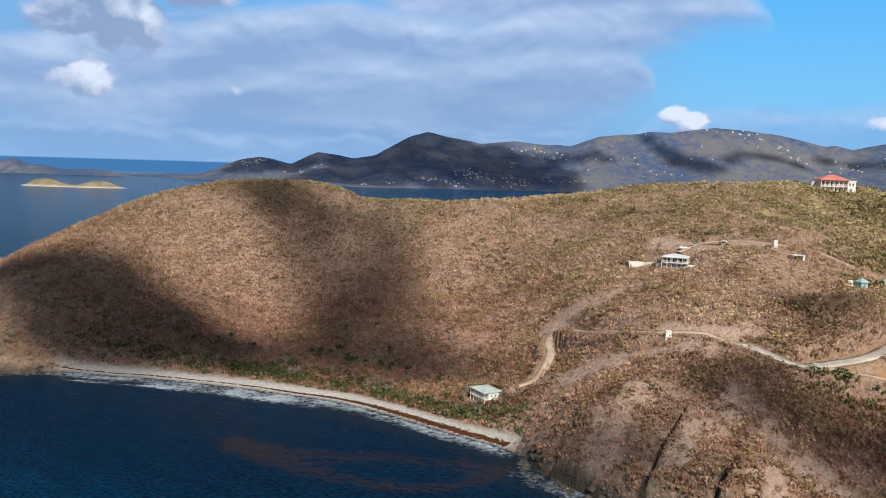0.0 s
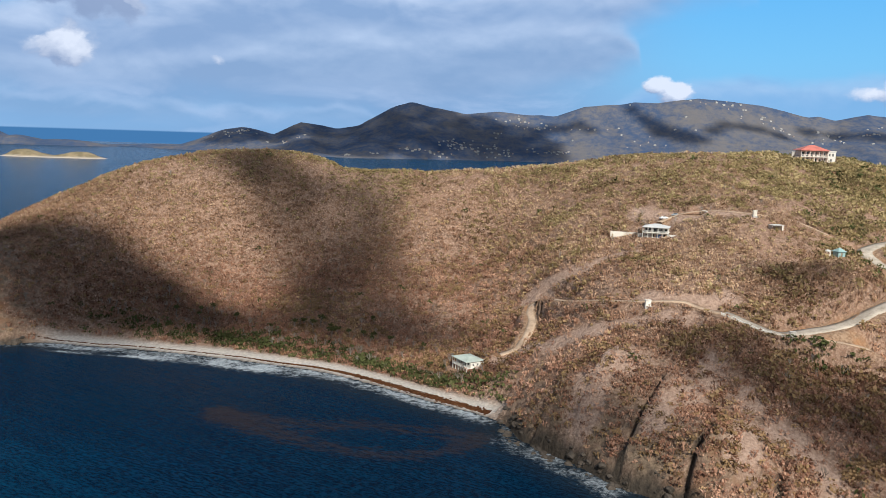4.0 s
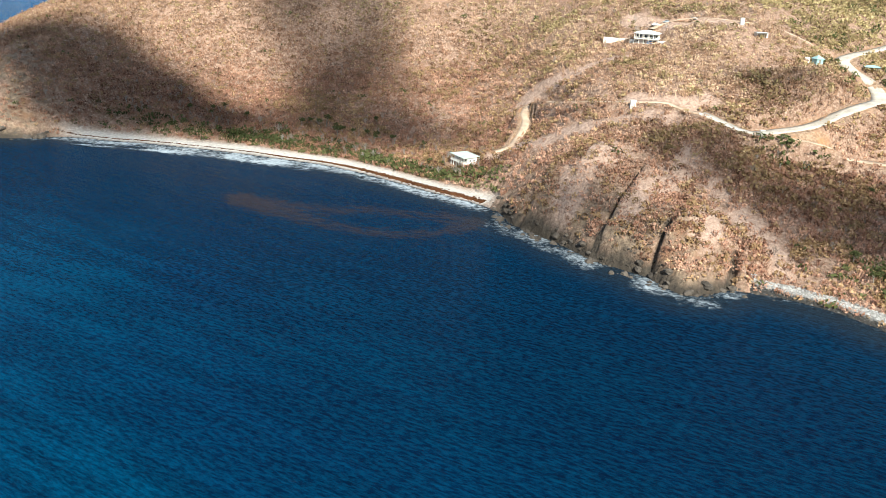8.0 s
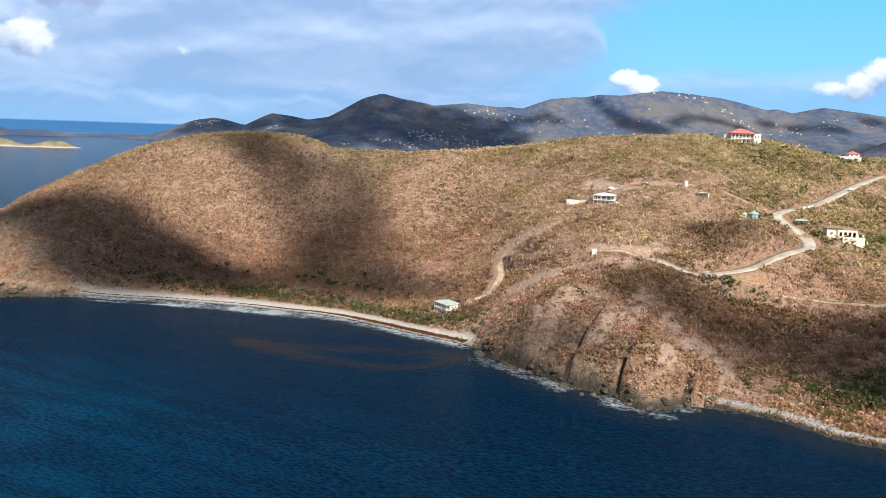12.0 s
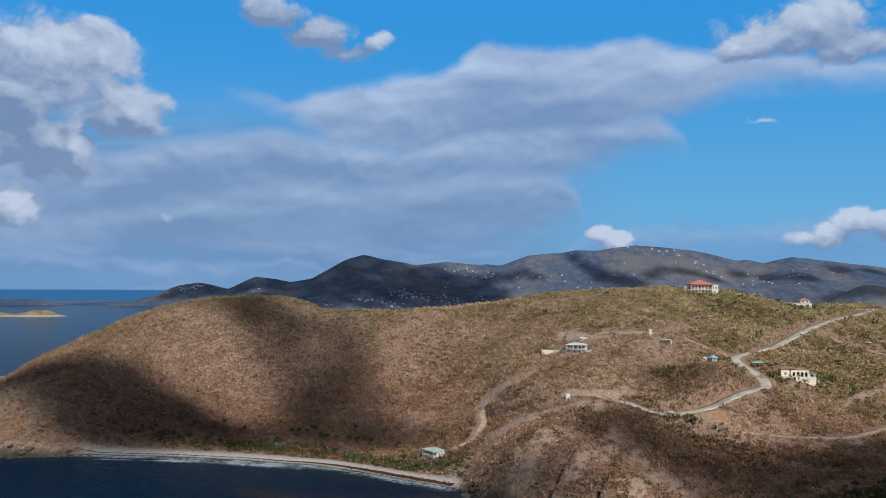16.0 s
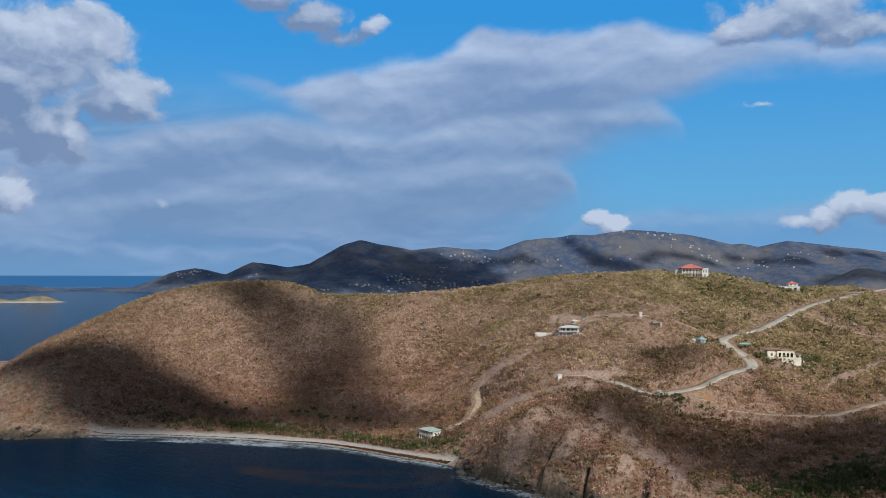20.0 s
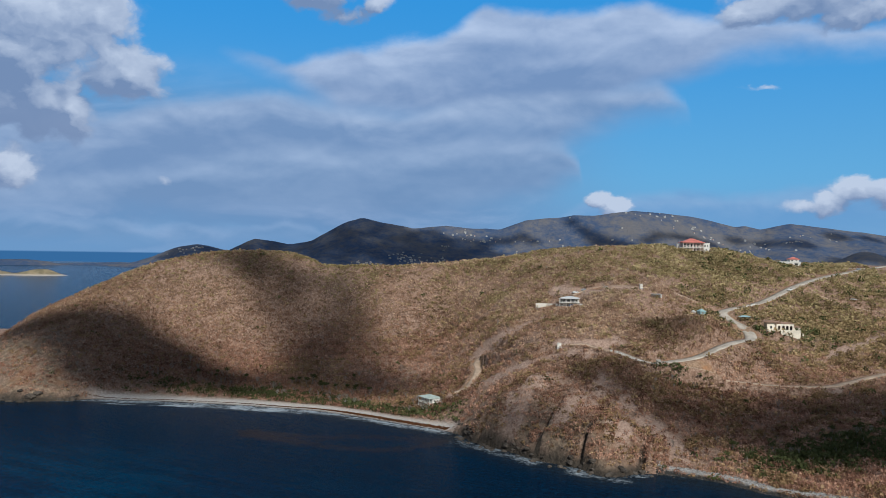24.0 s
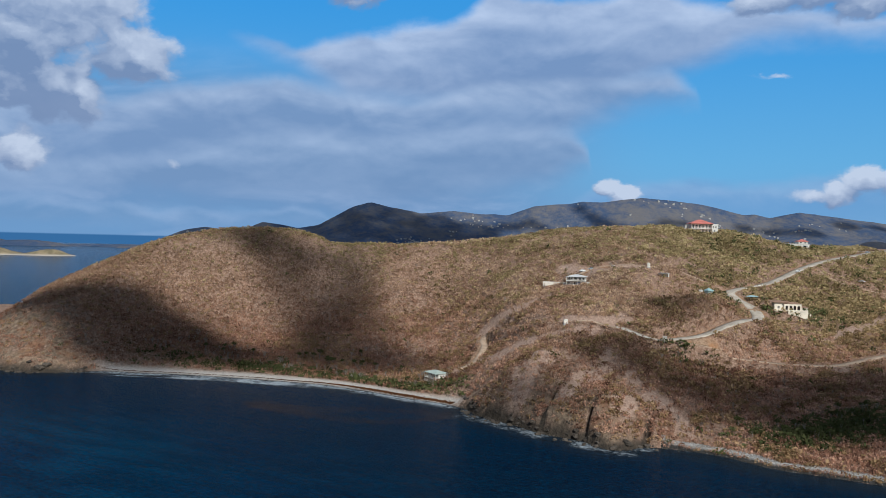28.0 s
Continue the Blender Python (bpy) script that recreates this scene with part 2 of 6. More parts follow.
def place(g):
    return g.put("ShaderNodeNewGeometry").outputs["Position"]


def plain(name, color, rough=0.7, metal=0.0, grain=6.0, vary=0.22, bump=0.02, spec=0.3):
    """A surface of one paint with stains at two scales."""
    m, g = material(name)
    p = place(g)
    a, b = g.noise(p, grain * 0.12, 4), g.noise(p, grain, 5)
    t = g.math("ADD", g.math("MULTIPLY", a, 0.6), g.math("MULTIPLY", b, 0.4))
    dark = tuple(c * (1 - vary) for c in color)
    lite = tuple(min(1, c * (1 + vary * 0.6)) for c in color)
    finish(g, g.mix(g.ramp(t, 0.35, 0.65), dark, lite), rough, metal, b, 0.4, bump, spec)
    return m


def attribute(g, name):
    n = g.put("ShaderNodeAttribute")
    n.attribute_name = name
    return n.outputs["Fac"]


def ground_material():
    m, g = material("dry_ground")
    p = place(g)
    big, mid, fine = g.noise(p, 0.018, 4, 0.6), g.noise(p, 0.11, 5, 0.6), g.noise(p, 0.9, 6, 0.7)
    soil = g.mix(g.ramp(mid, 0.35, 0.65), (0.160, 0.096, 0.068), (0.350, 0.222, 0.158))
    soil = g.mix(g.ramp(big, 0.45, 0.7), soil, (0.270, 0.160, 0.110))
    grass = g.mix(g.ramp(fine, 0.3, 0.7), (0.190, 0.122, 0.086), (0.460, 0.322, 0.236))
    color = g.mix(g.ramp(fine, 0.4, 0.62), soil, grass)
    brush = g.noise(g.scaled(p, 1.0, 1.0, 0.6), 0.55, 5, 0.72)
    color = g.mix(g.ramp(brush, 0.32, 0.48, 0.7, 0.0), color, (0.085, 0.059, 0.038))
    color = g.mix(g.ramp(brush, 0.52, 0.76, 0.0, 0.5), color, g.mix(g.ramp(big, 0.4, 0.6), (0.560, 0.415, 0.330), (0.530, 0.360, 0.275)))
    rock = g.mix(g.ramp(g.noise(p, 0.35, 8, 0.7), 0.35, 0.68), (0.105, 0.082, 0.062), (0.36, 0.27, 0.185))
    rock = g.mix(g.ramp(g.noise(p, 0.06, 3), 0.5, 0.7), rock, (0.27, 0.135, 0.068))
    color = g.mix(g.math("MULTIPLY", attribute(g, "rock"), g.ramp(mid, 0.35, 0.6, 0.15, 0.9)), color, rock)
    earth = g.mix(g.ramp(mid, 0.45, 0.72), g.mix(g.ramp(fine, 0.35, 0.65), (0.24, 0.155, 0.098), (0.44, 0.305, 0.205)), (0.40, 0.205, 0.100))
    color = g.mix(attribute(g, "cleared"), color, g.mix(g.ramp(fine, 0.3, 0.7), (0.30, 0.200, 0.150), (0.54, 0.390, 0.305)))
    color = g.mix(attribute(g, "bare"), color, earth)
    sand = g.mix(g.ramp(fine, 0.3, 0.7), (0.42, 0.385, 0.345), (0.68, 0.63, 0.575))
    color = g.mix(attribute(g, "sand"), color, sand)
    # wetness along the shore, and shade painted into the gullies
    wet_and_shade = g.mix(fine, (0.03, 0.026, 0.022), (0.085, 0.07, 0.055))
    color = g.mix(attribute(g, "wet_and_shade"), color, wet_and_shade)
    finish(g, color, 0.95, 0.0, g.math("ADD", fine, g.math("MULTIPLY", brush, 1.6)), 0.9, 1.0, 0.12)
    return m


def chop_wave(g, p):
    return g.noise(g.scaled(p, 1.0, 2.8, 1.0, radians(-30)), 0.40, 7, 0.68)


def sea_material():
    m, g = material("sea_water")
    p = place(g)
    off = attribute(g, "shore")
    rollers = g.noise(g.scaled(p, 1.0, 5.5, 1.0, radians(-34)), 0.060, 4, 0.55)
    chop = chop_wave(g, p)
    waves = g.math("ADD", g.math("MULTIPLY", rollers, 1.6), g.math("MULTIPLY", chop, 0.9))
    # pale sandy bottom offshore; bay painted darker for cloud shadow over a dark bottom
    sandy = g.ramp(g.noise(g.scaled(p, 1, 1.8, 1, radians(-38)), 0.010, 3), 0.36, 0.62)
    deep = g.mix(sandy, (0.0022, 0.0230, 0.069), (0.0027, 0.044, 0.102))
    # swell bands darken the water: wave shading put into the colour
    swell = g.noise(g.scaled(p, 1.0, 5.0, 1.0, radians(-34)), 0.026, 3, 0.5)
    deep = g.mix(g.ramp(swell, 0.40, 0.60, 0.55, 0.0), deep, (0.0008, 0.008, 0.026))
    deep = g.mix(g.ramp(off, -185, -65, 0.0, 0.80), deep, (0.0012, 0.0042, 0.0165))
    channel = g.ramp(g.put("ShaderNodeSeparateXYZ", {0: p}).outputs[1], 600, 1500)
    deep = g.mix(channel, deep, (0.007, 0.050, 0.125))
    # chop troughs painted dark and crests pale in place of wave shading
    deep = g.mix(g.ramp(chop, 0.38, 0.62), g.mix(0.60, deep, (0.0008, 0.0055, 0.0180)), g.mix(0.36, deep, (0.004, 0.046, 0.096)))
    shallow = g.ramp(off, -24, -1, 0.0, 0.5)
    color = g.mix(shallow, deep, (0.024, 0.027, 0.024))
    color = g.mix(g.math("MULTIPLY", attribute(g, "silt"), g.ramp(g.noise(p, 0.03, 4, 0.6), 0.38, 0.62, 0.1, 0.7)), color, (0.018, 0.014, 0.012))
    ragged = g.noise(g.scaled(p, 1, 2.6, 1, radians(-14)), 0.16, 7, 0.68)
    weed = g.ramp(g.math("ADD", attribute(g, "weed"), g.math("MULTIPLY_ADD", ragged, 2.4, -1.2)), 0.30, 0.85)
    color = g.mix(g.math("MULTIPLY", weed, 0.45), color, (0.040, 0.026, 0.020))
    lace = g.noise(p, 0.42, 9, 0.74, 0.8)
    streaks = g.noise(p, 0.05, 3, 0.5)
    foam_here = g.math("MULTIPLY", attribute(g, "surf"), g.ramp(streaks, 0.38, 0.62, 0.6, 1.0))
    foam = g.ramp(g.math("ADD", lace, g.math("MULTIPLY", foam_here, 0.44)), 0.66, 1.08)
    color = g.mix(g.math("MULTIPLY", foam, 0.82), color, (0.56, 0.62, 0.67))
    rough = g.math("MAXIMUM", g.math("MULTIPLY", foam, 0.8), 0.12)
    finish(g, color, rough, 0.0, g.math("ADD", waves, g.math("MULTIPLY", foam, 0.5)), 0.7, 1.2, 0.5, 1.035)
    return m


def scrub_material(name, dark, mid, lite, spread=0.5, zoned=False):
    """Leaves and twigs: every clump has its own tone, patches of the hillside theirs."""
    m, g = material(name)
    p = place(g)
    own = attribute(g, "tone")
    patch, patch2 = g.noise(g.scaled(p, 1.0, 1.9, 1.0, radians(-35)), 0.024, 5, 0.62), g.noise(g.scaled(p, 1.0, 1.8, 1.0, radians(-35)), 0.11, 4, 0.62)
    t = g.math("ADD", g.math("MULTIPLY", own, spread), g.math("MULTIPLY", g.ramp(patch, 0.3, 0.7), 0.5 * (1 - spread)))
    t = g.math("ADD", t, g.math("MULTIPLY", g.ramp(patch2, 0.3, 0.7), 0.5 * (1 - spread)))
    color = g.mix(g.ramp(t, 0.12, 0.5), dark, mid)
    color = g.mix(g.ramp(t, 0.5, 0.9), color, lite)
    # russet wood on the low slopes, straw-coloured grass among it on the heights
    if zoned:
        zone = g.math("MULTIPLY_ADD", patch, 40.0, g.put("ShaderNodeSeparateXYZ", {0: p}).outputs[2])
        color = g.mix(1.0, color, g.mix(g.ramp(zone, 30, 95), (1.0, 0.86, 0.82), (1.0, 1.03, 0.93)), "MULTIPLY")
    matte = g.put("ShaderNodeBsdfDiffuse", {0: color})
    through_leaf = g.put("ShaderNodeBsdfTranslucent", {0: color})
    g.put("ShaderNodeOutputMaterial", {0: g.put("ShaderNodeMixShader", {0: 0.34, 1: matte, 2: through_leaf})})
    return m


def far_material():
    m, g = material("woodland_with_painted_haze")
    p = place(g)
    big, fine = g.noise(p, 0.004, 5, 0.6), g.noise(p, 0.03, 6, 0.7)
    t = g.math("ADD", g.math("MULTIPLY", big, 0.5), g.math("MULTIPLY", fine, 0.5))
    # blue aerial haze is painted into both woodland tones
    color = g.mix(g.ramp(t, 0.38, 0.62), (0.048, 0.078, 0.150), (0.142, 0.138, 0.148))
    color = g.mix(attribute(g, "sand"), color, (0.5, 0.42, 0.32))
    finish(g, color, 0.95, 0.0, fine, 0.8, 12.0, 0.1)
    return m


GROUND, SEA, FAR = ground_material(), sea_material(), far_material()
DRY = scrub_material("dry_scrub", (0.115, 0.070, 0.051), (0.365, 0.232, 0.163), (0.690, 0.505, 0.375), 0.6, True)
OLIVE = scrub_material("olive_scrub", (0.150, 0.115, 0.063), (0.345, 0.268, 0.148), (0.570, 0.455, 0.275), 0.6, True)
GREEN = scrub_material("green_leaves", (0.046, 0.052, 0.022), (0.100, 0.112, 0.044), (0.185, 0.185, 0.085))
BARK = scrub_material("pale_bark", (0.16, 0.13, 0.105), (0.30, 0.26, 0.22), (0.46, 0.42, 0.37))

# ---- land: heights from named spines and shores ----
SHORE_WEST = [(-330, 470), (-290, 412), (-239, 382), (-205, 377), (-185, 384), (-157, 380), (-130, 376), (-102, 369),
              (-75, 360), (-49, 350), (-25, 333), (-2, 314), (16, 300)]
SHORE_EAST = [(24, 290), (28, 275), (42, 257), (52, 241), (66, 228), (76, 213), (91, 218), (104, 215), (120, 203),
              (131, 188), (151, 174), (165, 163), (200, 128), (260, 90), (340, 60), (430, 40)]
SHORE_NORTH = [(430, 700), (300, 690), (150, 700), (0, 690), (-120, 680), (-230, 650), (-300, 590), (-335, 530)]
NORTH_SLOPE = [(-250, 575, 36), (-190, 590, 52), (-120, 590, 64), (-60, 590, 52), (-10, 590, 50), (50, 590, 56), (110, 585, 64), (170, 575, 70), (240, 575, 72), (320, 590, 66)]
RIDGE = [(-307, 500, 10), (-288, 515, 25), (-266, 525, 40), (-235, 530, 55), (-217, 530, 64), (-188, 530, 75),
         (-155, 532, 82), (-125, 534, 85), (-100, 532, 83), (-72, 530, 78), (-42, 530, 73.5), (-14, 530, 74), (20, 528, 78),
         (54, 525, 82), (80, 520, 86), (115, 517, 91), (150, 512, 92.5), (188, 502, 94), (214, 500, 92.5), (238, 510, 92),
         (265, 495, 84), (290, 505, 82), (330, 520, 82), (420, 540, 84)]
LEFT_FACE = [(-191, 471, 47), (-217, 421, 31), (-238, 425, 18), (-150, 428, 20), (-143, 406, 14), (-114, 450, 19), (-71, 448, 17.5),
             (-92, 462, 16.5), (-49, 507, 48), (-67, 530, 70), (-25, 441, 25), (-47, 402, 5.5), (-90, 400, 7), (-165, 395, 9),
             (-260, 440, 20), (23, 470, 34)]
SPUR = [(39, 389, 22.5), (58, 340, 38.5), (53, 390, 42), (59, 441, 56), (97, 325, 48), (119, 323, 50), (152, 328, 56.5),
        (145, 345, 51), (133, 377, 66), (88, 396, 55), (64, 302, 35), (58, 278, 25.5), (42, 284, 17), (84, 265, 22.5),
        (95, 275, 30.5), (122, 264, 19), (143, 280, 22.5), (72, 233, 9), (30, 347, 14), (10, 341, 4), (100, 235, 9), (40, 270, 8)]
EAST = [(113, 291, 34.5), (125, 300, 38.5), (188, 348, 44), (213, 366, 48.5), (176, 289, 24), (213, 293, 24), (192, 228, 15),
        (252, 394, 49), (247, 421, 65), (197, 399, 60.5), (146, 243, 8), (144, 293, 27.5), (300, 330, 40), (360, 420, 62),
        (310, 450, 72), (260, 220, 17), (320, 180, 15), (160, 205, 4), (230, 180, 7)]


def lattice(ix, iy, seed):
    h = (ix.astype(np.int64) * 374761393 + iy.astype(np.int64) * 668265263 + seed * 974634777) & 0x7FFFFFFF
    h = ((h ^ (h >> 13)) * 1274126177) & 0x7FFFFFFF
    return ((h ^ (h >> 16)) & 0xFFFF) / 65535.0


def value_noise(x, y, seed=0):
    """Smooth noise from 0 to 1 with features about one unit wide."""
    ix, iy = np.floor(x), np.floor(y)
    u, v = x - ix, y - iy
    u, v = u * u * (3 - 2 * u), v * v * (3 - 2 * v)
    a, b = lattice(ix, iy, seed), lattice(ix + 1, iy, seed)
    c, d = lattice(ix, iy + 1, seed), lattice(ix + 1, iy + 1, seed)
    return (a * (1 - u) + b * u) * (1 - v) + (c * (1 - u) + d * u) * v


def fractal(x, y, size, octaves=4, seed=0):
    total, amp, norm = 0.0, 1.0, 0.0
    for k in range(octaves):
        total = total + amp * value_noise(x / size, y / size, seed + k)
        norm, amp, size = norm + amp, amp * 0.5, size * 0.48
    return total / norm - 0.5


def offset_line(line, d):
    """The line moved sideways by d (to the right of its run)."""
    p = np.array(line, float)
    t = np.gradient(p, axis=0)
    t /= np.linalg.norm(t, axis=1)[:, None]
    return p + np.stack([t[:, 1], -t[:, 0]], 1) * d


def line_distance(x, y, line):
    """Distance to a polyline, and how far along it (0 to 1) the nearest place lies."""
    p = np.array(line, float)[:, :2]
    best, where = np.full(x.shape, 1e9), np.zeros(x.shape)
    n = len(p) - 1
    for i in range(n):
        d = p[i + 1] - p[i]
        s = np.clip(((x - p[i, 0]) * d[0] + (y - p[i, 1]) * d[1]) / (d @ d), 0, 1)
        r = np.hypot(x - p[i, 0] - s * d[0], y - p[i, 1] - s * d[1])
        near = r < best
        best, where = np.where(near, r, best), np.where(near, (i + s) / n, where)
    return best, where


SHORE = SHORE_WEST + SHORE_EAST


def spline_solve():
    pts = [(x, y, 0.0) for x, y in SHORE + SHORE_NORTH]
    pts += [(x, y, -7.0) for x, y in offset_line(SHORE, 22)[1:-1]]
    pts += RIDGE + NORTH_SLOPE + LEFT_FACE + SPUR + EAST
    p = np.array(pts, float)
    p[:, :2] /= 100
    r2 = ((p[:, None, :2] - p[None, :, :2]) ** 2).sum(2)
    k = 0.5 * r2 * np.log(r2 + 1e-9)
    n = len(p)
    soft = np.where(np.arange(n) < len(SHORE) + len(SHORE_NORTH), 0.0005, 0.004)
    a = np.zeros((n + 3, n + 3))
    a[:n, :n] = k + np.diag(soft)
    a[:n, n:] = np.column_stack([np.ones(n), p[:, :2]])
    a[n:, :n] = a[:n, n:].T
    w = np.linalg.solve(a, np.concatenate([p[:, 2], np.zeros(3)]))
    return p, w


SPLINE = spline_solve()


def base_height(x, y):
    p, w = SPLINE
    x, y = np.asarray(x, float) / 100, np.asarray(y, float) / 100
    z = w[-3] + w[-2] * x + w[-1] * y
    for i in range(len(p)):
        r2 = (x - p[i, 0]) ** 2 + (y - p[i, 1]) ** 2
        z = z + w[i] * 0.5 * r2 * np.log(r2 + 1e-9)
    return z


# ---- roads, pads and the ground ----
MAIN_ROAD = [(100, 301), (107, 296), (116, 292), (133, 299), (149, 305), (168, 316), (182, 331), (190, 347), (191, 360), (186, 369),
             (185, 377), (193, 385), (203, 392), (224, 407), (252, 429), (277, 449), (310, 473), (345, 497), (400, 525)]
DIRT_TRACK = [(100, 301), (95, 304), (86, 309), (75, 313), (63, 325), (53, 345), (47, 372), (42, 383), (39, 375), (39, 365), (36, 352), (31, 344), (24, 342)]
LOWER_ROAD = [(118, 291), (133, 291.5), (147, 293), (166, 291), (192, 291), (211, 294), (242, 305), (300, 318), (380, 340)]
UPPER_TRACK = [(100, 402), (108, 407), (121, 402), (133, 393), (142, 390), (160, 392), (185, 377)]
RIDGE_DRIVE = [(345, 497), (310, 500), (285, 500), (250, 507), (222, 506)]
VALLEY_TRACK = [(255, 431), (266, 425), (275, 416), (286, 408), (297, 402), (330, 390), (380, 378)]
# road: line, half width, how smooth the level runs
ROADS = [(MAIN_ROAD, 3.2), (LOWER_ROAD, 2.6), (DIRT_TRACK, 1.8), (UPPER_TRACK, 1.5), (RIDGE_DRIVE, 1.8), (VALLEY_TRACK, 1.5)]
# level places for houses: x, y, z, radius
PADS = [(208, 494, 91.0, 16), (281, 494, 82.0, 11), (214, 362, 46.5, 11), (97, 393, 56.6, 9), (11, 348, 3.6, 8), (167.5, 363, 54.2, 4), (146, 379, 63.0, 4), (116, 404, 66.5, 6)]
GULLIES = [([(73, 272), (61, 255), (53, 243)], 2.6, 1.7), ([(79, 243), (72, 233), (67, 226)], 3.2, 2.0), ([(40, 285), (34, 277), (27, 270)], 1.6, 3.0), ([(90, 300), (84, 285), (78, 268)], 1.5, 5.0), ([(96, 232), (93, 224), (90, 216)], 2.5, 2.2)]
# ledges: the ground east of the line stands higher; line, height, width
LEDGES = [([(75, 275), (69, 267), (60, 254), (51, 243)], 3.4, 9.0), ([(81, 246), (78, 242), (72, 233), (67, 226)], 3.8, 8.0), ([(44, 287), (36, 278), (29, 271)], 1.8, 7.0), ([(60, 292), (52, 279), (43, 266)], 1.6, 8.0), ([(101, 240), (97, 229), (93, 219)], 2.2, 7.0)]
# strips of cleared, pinkish soil: line and half width
CLEARINGS = [([(24, 337), (32, 332), (43, 316), (59, 304), (72, 299), (86, 297)], 3.2), ([(42, 393), (50, 385), (59, 378), (72, 376), (84, 373)], 3.4), ([(78, 318), (86, 314), (96, 309), (104, 312)], 4.0),
             ([(95, 421), (107, 403), (120, 398), (135, 388)], 4.5), ([(216, 321), (237, 337), (269, 362), (300, 372)], 3.0), ([(206, 288), (218, 297), (233, 302), (250, 306)], 4.0), ([(88, 275), (76, 262), (66, 250)], 5.0), ([(60, 283), (48, 270), (42, 262)], 5.0), ([(96, 258), (90, 245), (84, 232)], 5.0), ([(100, 250), (108, 240), (112, 228)], 5.0)]


def dense(line, step=2.0):
    """The line as a smooth curve with points every step metres."""
    p = np.array(line, float)
    q = np.vstack([2 * p[0] - p[1], p, 2 * p[-1] - p[-2]])
    out = []
    for i in range(1, len(q) - 2):
        n = max(2, int(np.linalg.norm(q[i + 1] - q[i]) / step))
        for s in np.arange(n) / n:
            a, b, c, d = q[i - 1], q[i], q[i + 1], q[i + 2]
            out.append(0.5 * (2 * b + (c - a) * s + (2 * a - 5 * b + 4 * c - d) * s * s + (3 * b - a - 3 * c + d) * s ** 3))
    return np.array(out + [p[-1]])


def road_levels(points):
    z = base_height(points[:, 0], points[:, 1])
    k = np.ones(9) / 9
    return np.convolve(np.pad(z, 4, mode="edge"), k, mode="valid")


ROAD_LINES = []
for line, half in ROADS:
    pts = dense(line)
    level = road_levels(pts)
    # side roads meet the ones before them at their level
    for other, other_level, _ in ROAD_LINES:
        gap = np.sqrt(((pts[:, None] - other[None]) ** 2).sum(2))
        k, d = gap.argmin(1), gap.min(1)
        t = np.clip(1 - (d - 4) / 10, 0, 1)
        level = level * (1 - t) + other_level[k] * t
    ROAD_LINES.append((pts, level, half))


def smooth(lo, hi, v):
    t = np.clip((v - lo) / (hi - lo), 0, 1)
    return t * t * (3 - 2 * t)


def nearest(x, y, pts, reach):
    """Distance to a dense line of points and the index of the nearest, looked for near the line only."""
    d, k = np.full(x.shape, 1e6), np.zeros(x.shape, int)
    box = (x > pts[:, 0].min() - reach) & (x < pts[:, 0].max() + reach) & (y > pts[:, 1].min() - reach) & (y < pts[:, 1].max() + reach)
    idx = np.flatnonzero(box)
    for part in np.array_split(idx, max(1, len(idx) // 20000)):
        r = (x[part, None] - pts[None, :, 0]) ** 2 + (y[part, None] - pts[None, :, 1]) ** 2
        k[part] = r.argmin(1)
        d[part] = np.sqrt(r.min(1))
    return d, k


SHORE_FINE = dense(SHORE, 3.0)


def shore_distance(x, y):
    """Metres inland (sea: minus) and the nearest place of the shore."""
    d, k = np.empty(x.shape), np.empty(x.shape, int)
    for part in np.array_split(np.arange(len(x)), max(1, len(x) // 20000)):
        r = (x[part, None] - SHORE_FINE[None, :, 0]) ** 2 + (y[part, None] - SHORE_FINE[None, :, 1]) ** 2
        k[part], d[part] = r.argmin(1), np.sqrt(r.min(1))
    t = np.gradient(SHORE_FINE, axis=0)[k]
    side = t[:, 0] * (y - SHORE_FINE[k, 1]) - t[:, 1] * (x - SHORE_FINE[k, 0])
    return np.where(side > 0, d, -d), SHORE_FINE[k]


